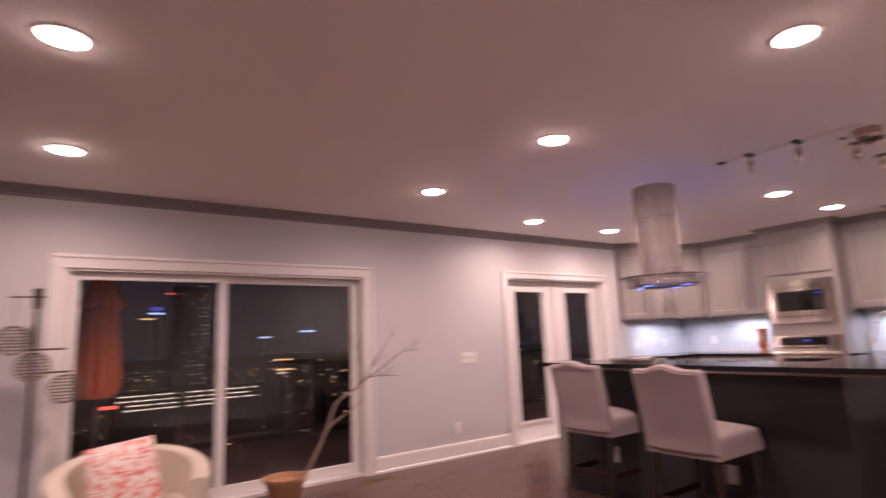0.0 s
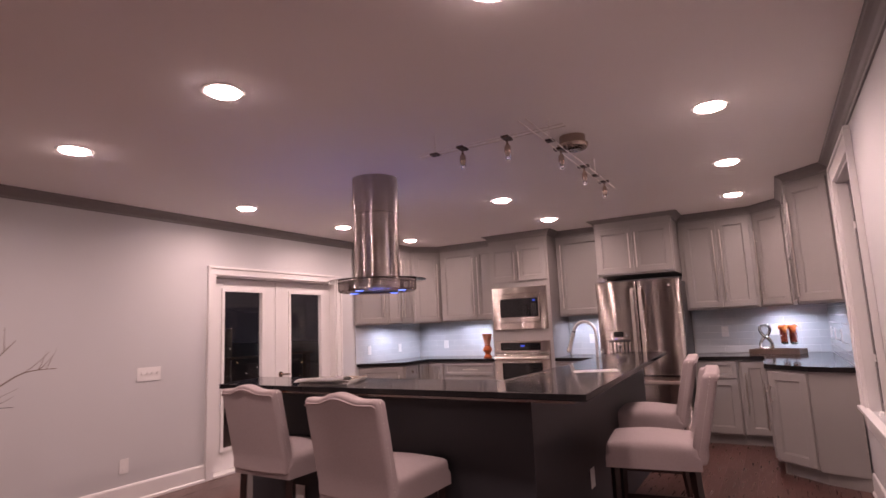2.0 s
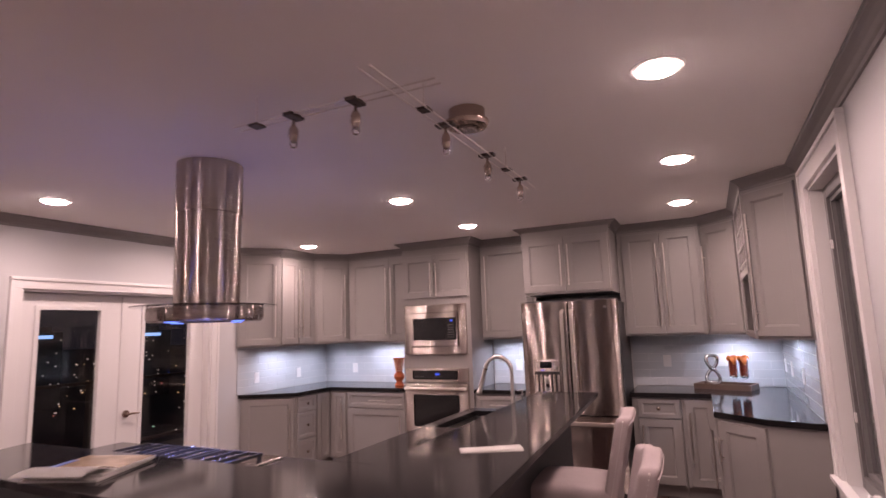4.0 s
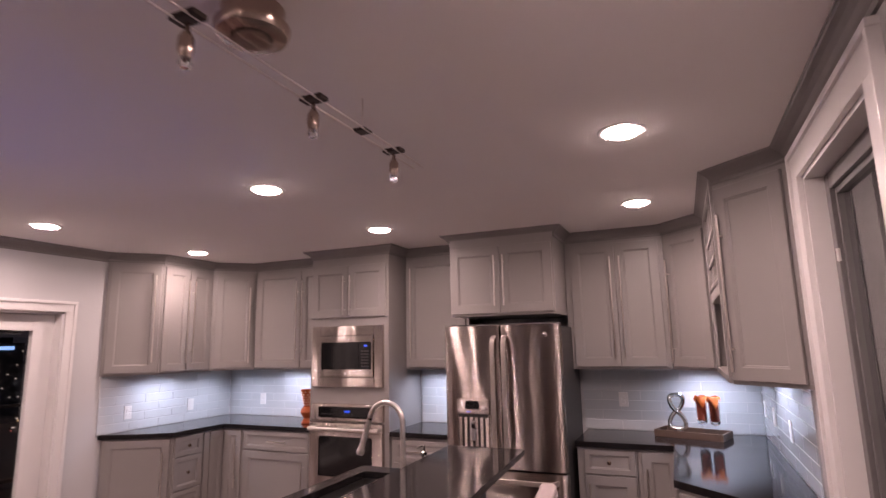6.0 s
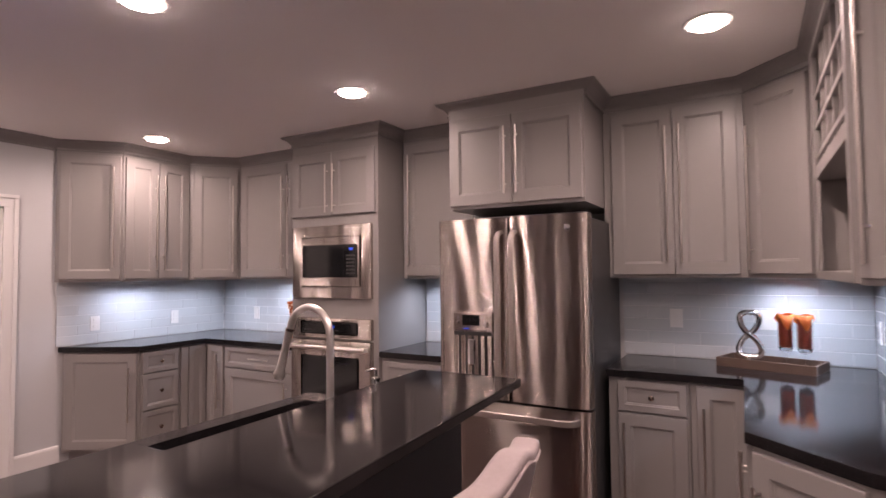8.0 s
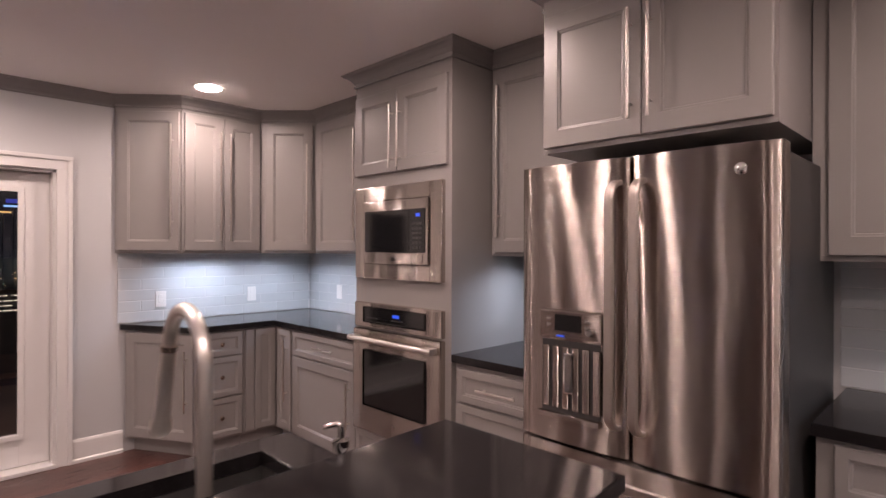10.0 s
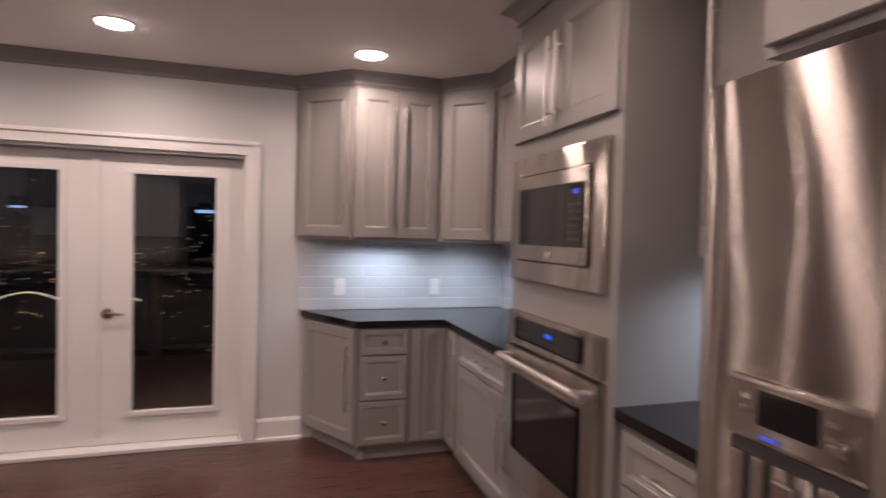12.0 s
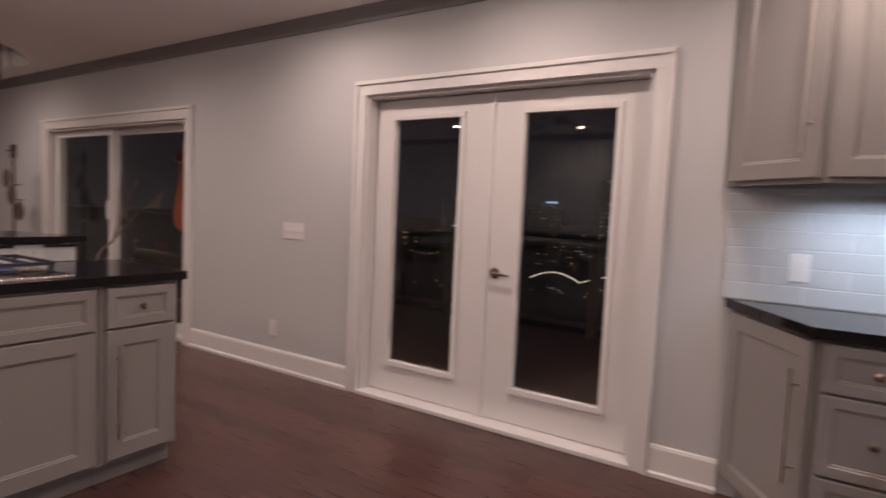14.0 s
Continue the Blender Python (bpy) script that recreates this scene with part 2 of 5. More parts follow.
def prism(poly, z0, z1, bevel=0.0, bm=None, seg=2):
    bm = bm or bmesh.new()
    area = sum(a[0] * b[1] - b[0] * a[1] for a, b in zip(poly, poly[1:] + poly[:1]))
    if area < 0:
        poly = poly[::-1]
    lo = [bm.verts.new((x, y, z0)) for x, y in poly]
    hi = [bm.verts.new((x, y, z1)) for x, y in poly]
    n = len(poly)
    top = bm.faces.new(hi)
    bot = bm.faces.new(lo[::-1])
    for i in range(n):
        bm.faces.new((lo[i], lo[(i + 1) % n], hi[(i + 1) % n], hi[i]))
    if bevel:
        bmesh.ops.bevel(bm, geom=list(set(top.edges) | set(bot.edges)), offset=bevel, segments=seg, profile=0.7, affect="EDGES")
    return bm


def lathe(profile, seg=32, bm=None, m=None):
    """Turn a (radius, height) profile about z."""
    bm = bm or bmesh.new()
    rings = []
    for r, z in profile:
        rings.append([bm.verts.new((r * math.cos(2 * math.pi * i / seg), r * math.sin(2 * math.pi * i / seg), z)) for i in range(seg)] if r > 1e-6 else [bm.verts.new((0, 0, z))])
    for a, b in zip(rings, rings[1:]):
        for i in range(seg):
            j = (i + 1) % seg
            if len(a) == 1 and len(b) == 1:
                continue
            if len(a) == 1:
                bm.faces.new((a[0], b[j], b[i]))
            elif len(b) == 1:
                bm.faces.new((a[i], a[j], b[0]))
            else:
                bm.faces.new((a[i], a[j], b[j], b[i]))
    if m is not None:
        bmesh.ops.transform(bm, matrix=m, verts=[v for ring in rings for v in ring])
    return bm


def tube(points, radius, seg=10, bm=None, closed=False):
    """A round bar through points; radius may be a list."""
    bm = bm or bmesh.new()
    pts = [Vector(p) for p in points]
    n = len(pts)
    rad = radius if isinstance(radius, (list, tuple)) else [radius] * n
    rings, up = [], None
    for i, p in enumerate(pts):
        a = pts[(i - 1) % n] if (closed or i > 0) else p
        b = pts[(i + 1) % n] if (closed or i < n - 1) else p
        d = (b - a).normalized()
        if up is None:
            up = Vector((0, 0, 1)) if abs(d.z) < 0.9 else Vector((1, 0, 0))
        s = d.cross(up).normalized()
        up = s.cross(d).normalized()
        rings.append([bm.verts.new(p + rad[i] * (math.cos(2 * math.pi * k / seg) * s + math.sin(2 * math.pi * k / seg) * up)) for k in range(seg)])
    pairs = list(zip(rings, rings[1:])) + ([(rings[-1], rings[0])] if closed else [])
    for a, b in pairs:
        for k in range(seg):
            bm.faces.new((a[k], a[(k + 1) % seg], b[(k + 1) % seg], b[k]))
    if not closed:
        bm.faces.new(rings[0][::-1])
        bm.faces.new(rings[-1])
    return bm


def slab(name, material, label, category, *boxes, bevel=0.0):
    """A piece of the setting made of boxes."""
    bm = bmesh.new()
    for b in boxes:
        box(bm, *b, bevel=bevel)
    return tagged(part(name, bm, material), label, category, kind="structure")


def sweep(profile, path, closed=False):
    """Sweep an (out, z) profile along a plan line; out is to the right of the way."""
    bm = bmesh.new()
    pts = [Vector((x, y)) for x, y in path]
    n = len(pts)
    rows = []
    for i, p in enumerate(pts):
        d0 = (p - pts[i - 1]).normalized() if i > 0 else None
        d1 = (pts[i + 1] - p).normalized() if i < n - 1 else None
        d0, d1 = d0 or d1, d1 or d0
        n0, n1 = Vector((d0.y, -d0.x)), Vector((d1.y, -d1.x))
        mid = (n0 + n1).normalized()
        k = 1 / max(0.3, mid.dot(n0))
        rows.append([bm.verts.new((p.x + mid.x * o * k, p.y + mid.y * o * k, z)) for o, z in profile])
    for a, b in zip(rows, rows[1:]):
        for j in range(len(profile) - 1):
            bm.faces.new((a[j], a[j + 1], b[j + 1], b[j]))
    bm.faces.new(rows[0])
    bm.faces.new(rows[-1][::-1])
    bmesh.ops.recalc_face_normals(bm, faces=bm.faces[:])
    return bm


# ---------- large structure ----------
floor = slab("floor", M_SUB, "dark reddish-brown hardwood plank floor", "floor", (WEST, EAST + 0.1, SOUTH - 0.1, NORTH + 0.12, -0.12, -0.008))
slab("ceiling", M_CEIL, "smooth off-white painted ceiling", "ceiling", (WEST - 0.1, EAST + 0.16, SOUTH - 0.16, NORTH + 0.16, CEIL, CEIL + 0.12))
slab("wall_north", M_WALL, "pale blue-grey painted wall with two glazed door openings", "wall",
     (WEST, 0.44, NORTH, NORTH + 0.16, 0, CEIL), (0.44, 2.925, NORTH, NORTH + 0.16, 1.925, CEIL), (2.925, 4.89, NORTH, NORTH + 0.16, 0, CEIL),
     (4.89, 6.675, NORTH, NORTH + 0.16, 1.976, CEIL), (6.675, EAST + 0.16, NORTH, NORTH + 0.16, 0, CEIL))
slab("wall_east", M_WALL, "pale blue-grey painted wall behind the cabinets", "wall", (EAST, EAST + 0.16, SOUTH - 0.16, NORTH, 0, CEIL))
WX0, WX1, WZ0, WZ1 = 5.395, 6.335, 0.635, 2.312
slab("wall_south", M_WALL, "pale blue-grey painted wall with a tall window", "wall",
     (WEST, WX0, SOUTH - 0.16, SOUTH, 0, CEIL), (WX0, WX1, SOUTH - 0.16, SOUTH, 0, WZ0), (WX0, WX1, SOUTH - 0.16, SOUTH, WZ1, CEIL), (WX1, EAST, SOUTH - 0.16, SOUTH, 0, CEIL))
slab("wall_west", M_WALL, "pale blue-grey painted wall", "wall", (WEST - 0.16, WEST, SOUTH - 0.16, NORTH + 0.16, 0, CEIL))

CROWN = [(0.0, CEIL - 0.128), (0.012, CEIL - 0.128), (0.014, CEIL - 0.112), (0.007, CEIL - 0.108), (0.009, CEIL - 0.088), (0.018, CEIL - 0.076), (0.030, CEIL - 0.054), (0.048, CEIL - 0.034), (0.066, CEIL - 0.022), (0.070, CEIL - 0.012), (0.076, CEIL - 0.011), (0.076, CEIL + 0.002), (0.0, CEIL + 0.002)]
FRONTS = [(7.015, NORTH), (7.36, 4.85), (7.96, 4.85), (8.265, 4.54), (8.265, 3.565), (7.945, 3.565), (7.945, 2.74), (8.265, 2.74), (8.265, 2.105), (7.855, 2.105), (7.855, 1.235),
          (8.265, 1.235), (8.265, 0.465), (7.95, 0.16), (6.87, 0.16), (6.585, SOUTH)]
tagged(part("crown_moulding", sweep([(o * 0.9, CEIL + (z - CEIL) * 0.64) for o, z in CROWN], FRONTS), M_CROWN), "grey stepped crown moulding under the ceiling", "moulding", kind="structure")

WALLCROWN = [(o * 0.92, CEIL + (z - CEIL) * 0.66) for o, z in CROWN]
for line, nm in (([(WEST, NORTH), (7.05, NORTH)], "crown_moulding_north"), ([(6.60, SOUTH), (WEST, SOUTH)], "crown_moulding_south")):
    tagged(part(nm, sweep(WALLCROWN, line), M_CROWN), "grey stepped crown moulding under the ceiling", "moulding", kind="structure")

BASE = [(0, 0), (0.028, 0), (0.028, 0.02), (0.018, 0.03), (0.016, 0.14), (0.010, 0.155), (0, 0.158)]
for a, b, nm in (((WEST, NORTH), (0.335, NORTH), "baseboard_1"), ((3.03, NORTH), (4.80, NORTH), "baseboard_2"), ((6.765, NORTH), (7.07, NORTH), "baseboard_3"), ((6.58, SOUTH), (WEST, SOUTH), "baseboard_4")):
    tagged(part(nm, sweep(BASE, [a, b]), M_TRIM), "white painted baseboard with a shoe moulding", "baseboard", kind="structure")


def casing(x0, x1, z0, z1, y, w, inward, sill=False):
    """Flat door or window casing round an opening, with a stepped outer band."""
    bm = bmesh.new()
    s = -inward
    ya, yb = sorted((y, y - s * 0.022))
    yc, yd = sorted((y, y - s * 0.034))
    box(bm, x0 - w, x0, ya, yb, z0, z1, 0.003)
    box(bm, x1, x1 + w, ya, yb, z0, z1, 0.003)
    box(bm, x0 - w, x1 + w, ya, yb, z1, z1 + w, 0.003)
    box(bm, x0 - w - 0.004, x0 - w + 0.022, yc, yd, z0, z1 + w - 0.0205, 0.003)
    box(bm, x1 + w - 0.022, x1 + w + 0.004, yc, yd, z0, z1 + w - 0.0205, 0.003)
    box(bm, x0 - w - 0.006, x1 + w + 0.006, yc, yd, z1 + w - 0.02, z1 + w + 0.006, 0.004)
    if sill:
        box(bm, x0 - w, x1 + w, ya, yb, z0 - w, z0, 0.003)
        box(bm, x0 - w - 0.02, x1 + w + 0.02, *sorted((y, y - s * 0.055)), z0 - 0.004, z0 + 0.022, 0.005)
    # jamb lining
    jy0, jy1 = sorted((y + s * 0.0, y + s * 0.16))
    box(bm, x0, x0 + 0.018, jy0, jy1, z0, z1)
    box(bm, x1 - 0.018, x1, jy0, jy1, z0, z1)
    box(bm, x0, x1, jy0, jy1, z1 - 0.018, z1)
    return bm


# French doors
fd = thing("door_1", pose(5.77, NORTH + 0.09, 0), "closed pair of white French doors with tall glass panes", "french doors", kind="structure")
fdc = part("casing", casing(4.89, 6.675, 0, 1.976, NORTH, 0.084, -1), M_TRIM)
fdc.parent = fd
fdc.matrix_parent_inverse = fd.matrix_basis.inverted()
thr = part("threshold", B(4.89, 6.675, NORTH - 0.03, NORTH + 0.16, 0.0, 0.026, bevel=0.006), M_TRIM)
thr.parent = fd
thr.matrix_parent_inverse = fd.matrix_basis.inverted()
for x0, x1, g0, g1 in ((4.91, 5.772, 5.063, 5.562), (5.778, 6.655, 5.974, 6.488)):
    y0, y1 = -0.005, 0.04
    X0, X1, G0, G1 = (v - 5.77 for v in (x0, x1, g0, g1))
    bm = bmesh.new()
    zb, zt, Z0, Z1 = 0.03, 1.952, 0.237, 1.826
    box(bm, X0, G0, y0, y1, zb, zt, 0.003)
    box(bm, G1, X1, y0, y1, zb, zt, 0.003)
    box(bm, G0, G1, y0, y1, zb, Z0, 0.002)
    box(bm, G0, G1, y0, y1, Z1, zt, 0.002)
    leaf = part("leaf", bm, M_TRIM, fd)
    bm = bmesh.new()
    for a, b, c, d in ((G0 - 0.028, G0 + 0.006, Z0 + 0.0055, Z1 - 0.0055), (G1 - 0.006, G1 + 0.028, Z0 + 0.0055, Z1 - 0.0055), (G0 - 0.028, G1 + 0.028, Z0 - 0.028, Z0 + 0.006), (G0 - 0.028, G1 + 0.028, Z1 - 0.006, Z1 + 0.028)):
        box(bm, a, b, y0 - 0.016, y0 + 0.002, c, d, 0.004)
    part("glazing_bead", bm, M_TRIM, leaf)
    pane = part("pane", B(G0 - 0.004, G1 + 0.004, 0.014, 0.020, Z0 - 0.004, Z1 + 0.004), M_GLASS, leaf)
    pane.visible_shadow = False
part("astragal", B(-0.022, 0.016, -0.018, -0.004, 0.03, 1.948, bevel=0.004), M_TRIM, fd)
hm = lathe([(0, 0), (0.033, 0), (0.032, 0.008), (0.012, 0.012), (0.010, 0.045), (0, 0.046)], 20, m=pose(0.062, -0.006, 0.90, 90))
tube([(0.062, -0.046, 0.90), (0.09, -0.05, 0.902), (0.165, -0.05, 0.896)], [0.011, 0.010, 0.007], 10, hm)
part("lever_handle", hm, M_TRACK, fd, "satin nickel lever handle", smooth=True)

# sliding patio door
sd = thing("door_2", pose(1.6525, NORTH + 0.08, 0), "closed white-framed sliding glass patio door", "sliding door", kind="structure")
sdc = part("casing", casing(0.44, 2.925, 0, 1.925, NORTH, 0.10, -1), M_TRIM)
sdc.parent = sd
sdc.matrix_parent_inverse = sd.matrix_basis.inverted()
for x0, x1, yo in ((-1.192, -0.03, -0.02), (-0.10, 1.252, 0.025)):
    bm = bmesh.new()
    box(bm, x0, x0 + 0.065, yo, yo + 0.04, 0.03, 1.905, 0.004)
    box(bm, x1 - 0.065, x1, yo, yo + 0.04, 0.03, 1.905, 0.004)
    box(bm, x0 + 0.065, x1 - 0.065, yo, yo + 0.04, 0.03, 0.12, 0.004)
    box(bm, x0 + 0.065, x1 - 0.065, yo, yo + 0.04, 1.845, 1.905, 0.004)
    panel = part("sliding_panel", bm, M_TRIM, sd)
    pane = part("pane", B(x0 + 0.06, x1 - 0.06, yo + 0.016, yo + 0.022, 0.115, 1.853), M_GLASS, panel)
    pane.visible_shadow = False
bm = B(-0.075, -0.045, -0.055, -0.02, 1.02, 1.20, bevel=0.008)
part("pull_handle", bm, M_WHITEP, sd, "white pull handle")
part("sill_track", B(-1.205, 1.265, -0.06, 0.08, 0.0, 0.03, bevel=0.004), M_TRIM, sd)

# south window
wn = thing("window_1", pose((WX0 + WX1) / 2, SOUTH - 0.105, WZ0), "tall casement window in a stepped white frame, dark night outside", "window", kind="structure")
wc = part("casing", casing(WX0, WX1, WZ0, WZ1, SOUTH, 0.118, 1, sill=True), M_TRIM)
wc.parent = wn
wc.matrix_parent_inverse = wn.matrix_basis.inverted()
HW, HH = (WX1 - WX0) / 2 - 0.018, WZ1 - WZ0
bm = bmesh.new()
for a, b, c, d in ((-HW, -HW + 0.06, 0.0, HH - 0.018), (HW - 0.06, HW, 0.0, HH - 0.018), (-HW + 0.06, HW - 0.06, 0.0, 0.07), (-HW + 0.06, HW - 0.06, HH - 0.085, HH - 0.018)):
    box(bm, a, b, -0.03, 0.035, c, d, 0.005)
for a, b, c, d in ((-HW + 0.06, -HW + 0.085, 0.07, HH - 0.085), (HW - 0.085, HW - 0.06, 0.07, HH - 0.085), (-HW + 0.085, HW - 0.085, 0.07, 0.095), (-HW + 0.085, HW - 0.085, HH - 0.11, HH - 0.085)):
    box(bm, a, b, -0.03, 0.018, c, d, 0.004)
part("window_frame", bm, M_SASH, wn, "dark grey casement frame")
pane = part("pane", B(-HW + 0.08, HW - 0.08, -0.008, -0.002, 0.09, HH - 0.105), M_GLASS, wn)
pane.visible_shadow = False
bm = B(0.02, 0.10, 0.03, 0.06, 0.03, 0.055, bevel=0.006)
tube([(0.06, 0.06, 0.05), (0.06, 0.085, 0.055), (0.0, 0.10, 0.05), (-0.03, 0.10, 0.04)], 0.007, 8, bm)
part("crank_handle", bm, M_WHITEP, wn, "white crank handle")
for z in (0.35, 1.3):
    part("hinge", lathe([(0, 0), (0.007, 0), (0.007, 0.05), (0, 0.05)], 10, m=pose(HW - 0.062, 0.036, z)), M_WHITEP, wn)

# ---------- ceiling lights ----------
first = None
for x, y in LAMPS:
    m = pose(x, y, CEIL - 0.006)
    if first is None:
        first = thing("recessed_light", m, "lit round recessed downlight with a white trim ring", "downlight", group="recessed ceiling lights")
        part("trim_ring", lathe([(0.080, 0.006), (0.080, 0.002), (0.086, 0.0), (0.100, 0.001), (0.104, 0.006)], 40), M_TRIM, first, smooth=True)
        part("lens", lathe([(0, -0.014), (0.040, -0.012), (0.068, -0.007), (0.081, 0.003)], 40), M_LAMP, first, "glowing frosted lens", smooth=True)
    else:
        copy_thing(first, m)
    lamp = bpy.data.lights.new("downlight", "AREA")
    lamp.shape, lamp.size, lamp.energy, lamp.color = "DISK", 0.15, LAMP_W, (1.0, 0.85, 0.77)
    lamp.spread = radians(162)
    ob = new("downlight", lamp)
    ob.matrix_basis = pose(x, y, CEIL - 0.024)


def under_light(x, y, rz, length, watts, spread=150):
    """A slim cool LED bar under a wall cabinet."""
    t = thing("under_cabinet_light", pose(x, y, UPZ + 0.0215, 0, 0, rz), "slim lit cool-white LED bar under a wall cabinet", "LED light", group="under-cabinet lights")
    part("housing", B(-length / 2, length / 2, -0.015, 0.015, -0.010, 0.0, bevel=0.003), M_WHITEP, t)
    part("diffuser", B(-length / 2 + 0.008, length / 2 - 0.008, -0.010, 0.010, -0.0125, -0.0102), M_LED, t)
    lamp = bpy.data.lights.new("led", "AREA")
    lamp.shape, lamp.size, lamp.size_y, lamp.energy, lamp.color, lamp.spread = "RECTANGLE", length, 0.02, watts, (0.64, 0.82, 1.0), radians(spread)
    ob = new("led", lamp)
    ob.matrix_basis = pose(x, y, UPZ + 0.0075, 0, 0, rz)


under_light(7.60, 4.93, 0, 0.45, LED_W * 0.75)
under_light(8.24, 4.82, -50, 0.30, LED_W * 0.5)
under_light(8.40, 4.05, 90, 0.60, LED_W * 0.8)
under_light(8.38, 2.40, 90, 0.36, LED_W * 0.7)
under_light(8.33, 0.20, 45, 0.30, LED_W * 0.75)
under_light(7.42, -0.02, 0, 0.50, LED_W * 0.65)


# ---------- kitchen cabinets ----------
def door_panel(bm, w, h, t=0.02, rail=0.058):
    """A framed door: raised rails, a sloped inner moulding and a recessed flat panel; front at y = -t."""
    r = min(rail, w * 0.26, h * 0.3)

    def ring(i, y):
        return [bm.verts.new(p) for p in ((i, y, i), (w - i, y, i), (w - i, y, h - i), (i, y, h - i))]
    rings = [ring(0, 0), ring(0, -t + 0.003), ring(0.003, -t), ring(r, -t), ring(r + 0.003, -t + 0.004), ring(r + 0.009, -t + 0.0055), ring(r + 0.012, -t + 0.0105)]
    for a, b in zip(rings, rings[1:]):
        for k in range(4):
            bm.faces.new((a[k], a[(k + 1) % 4], b[(k + 1) % 4], b[k]))
    bm.faces.new(rings[-1])
    bm.faces.new(rings[0][::-1])
    return bm


def bar_pull(bm, x, z, length, upright=True, y=-0.02):
    d = Vector((0, 0, 1)) if upright else Vector((1, 0, 0))
    c = Vector((x, y - 0.032, z))
    tube([c - d * length / 2, c + d * length / 2], 0.0063, 10, bm)
    for s in (-0.36, 0.36):
        p = c + d * length * s
        tube([p, p + Vector((0, 0.033, 0))], 0.0045, 8, bm)
    return bm


def knob(bm, x, z, y=-0.02):
    return lathe([(0.006, 0), (0.006, 0.012), (0.014, 0.018), (0.015, 0.024), (0.010, 0.028), (0, 0.029)], 16, bm, m=pose(x, y, z, 90))


def cabinet(name, label, p0, p1, back, z0, z1, fronts, toe=0.0, group=""):
    """A cabinet whose face runs from p0 to p1 in plan (left to right, seen from the front), with the plan points at its back.
    fronts: (kind, x0, x1, z0, z1, pull), pull being (x, z, length), with x and z from the front's own corner, or 'knob'."""
    d = Vector(p1) - Vector(p0)
    rz = math.degrees(math.atan2(d.y, d.x))
    m = pose(p0[0], p0[1], z0, 0, 0, rz)
    inv = m.inverted()
    t = thing(name, m, label, "cabinet", group)
    poly = [tuple((inv @ Vector((x, y, z0)))[:2]) for x, y in (p0, p1, *back)]
    if toe:
        part("carcass", prism(poly, toe, z1 - z0), M_CAB, t)
        inner = [(x, max(y, 0.06)) for x, y in poly]
        part("toe_kick", prism(inner, 0.0, toe), M_CAB, t)
    elif abs(z0 - UPZ) < 0.04:
        part("carcass", prism(poly, 0.022, z1 - z0), M_CAB, t)
        part("light_rail", B(0.0, d.length, 0.0, 0.018, 0.0, 0.0215, bevel=0.001), M_CAB, t)
    else:
        part("carcass", prism(poly, 0.0, z1 - z0), M_CAB, t)
    for kind, x0, x1, a, b, pull in fronts:
        bm = bmesh.new()
        w, h = x1 - x0, b - a
        if kind == "plain":
            box(bm, 0, w, -0.018, 0, 0, h, 0.003)
        else:
            door_panel(bm, w, h, rail=0.066 if kind == "door" else 0.036)
        f = part("door" if kind != "drawer" else "drawer_front", bm, M_CAB, t)
        f.location = (x0, -0.0015, a)
        if pull == "knob":
            part("knob", knob(bmesh.new(), w / 2, h / 2, -0.011), M_TRACK, f, "aged nickel knob", smooth=True)
        elif pull:
            px, pz, length = pull
            part("handle", bar_pull(bmesh.new(), px, pz, abs(length), length > 0), M_PULL, f, "long satin nickel bar handle" if abs(length) > 0.4 else "satin nickel bar handle", smooth=True)
    return t


def dist(a, b):
    return math.hypot(a[0] - b[0], a[1] - b[1])


UH = CEIL - 0.004
DH = 0.985   # wall-cabinet door height
WALLC = "wall cabinets"


def pair(w, h, pull, edge=0.028, mid=0.004, z=0.02):
    """Two doors side by side with pulls at the meeting edges."""
    x = w / 2
    dw = x - edge - mid / 2
    return [("door", edge, x - mid / 2, z, z + h, (dw - 0.035, h * 0.48, pull)), ("door", x + mid / 2, w - edge, z, z + h, (0.035, h * 0.48, pull))]


# wall cabinets, north run
a, b = (7.015, NORTH - 0.012), (7.36, 4.85)
w = dist(a, b)
cabinet("wall_cabinet", "grey angled end wall cabinet with one tall framed door", a, b, [(7.36, NORTH - 0.012)], UPZ, UH, [("door", 0.03, w - 0.012, 0.02, 0.02 + DH, (w - 0.085, DH * 0.5, 0.80))], group=WALLC)
cabinet("wall_cabinet", "grey wall cabinet with two tall framed doors", (7.364, 4.85), (7.956, 4.85), [(7.956, NORTH - 0.012), (7.364, NORTH - 0.012)], UPZ, UH, pair(0.592, DH, 0.80, edge=0.012), group=WALLC)
a, b = (7.96, 4.85), (8.265, 4.54)
w = dist(a, b)
cabinet("wall_cabinet", "grey diagonal corner wall cabinet with one framed door", a, b, [(EAST - 0.012, 4.54), (EAST - 0.012, NORTH - 0.012), (7.96, NORTH - 0.012)], UPZ, UH, [("door", 0.04, w - 0.02, 0.02, 0.02 + DH, (w - 0.10, DH * 0.45, 0.78))], group=WALLC)
cabinet("wall_cabinet", "grey wall cabinet with two tall framed doors beside the oven tower", (8.265, 4.536), (8.265, 3.574), [(EAST - 0.012, 3.574), (EAST - 0.012, 4.536)], UPZ, UH,
        [("door", 0.03, 0.60, 0.02, 0.02 + DH, (0.535, DH * 0.48, 0.80)), ("door", 0.604, 0.955, 0.02, 0.02 + DH, (0.035, DH * 0.48, 0.80))], group=WALLC)
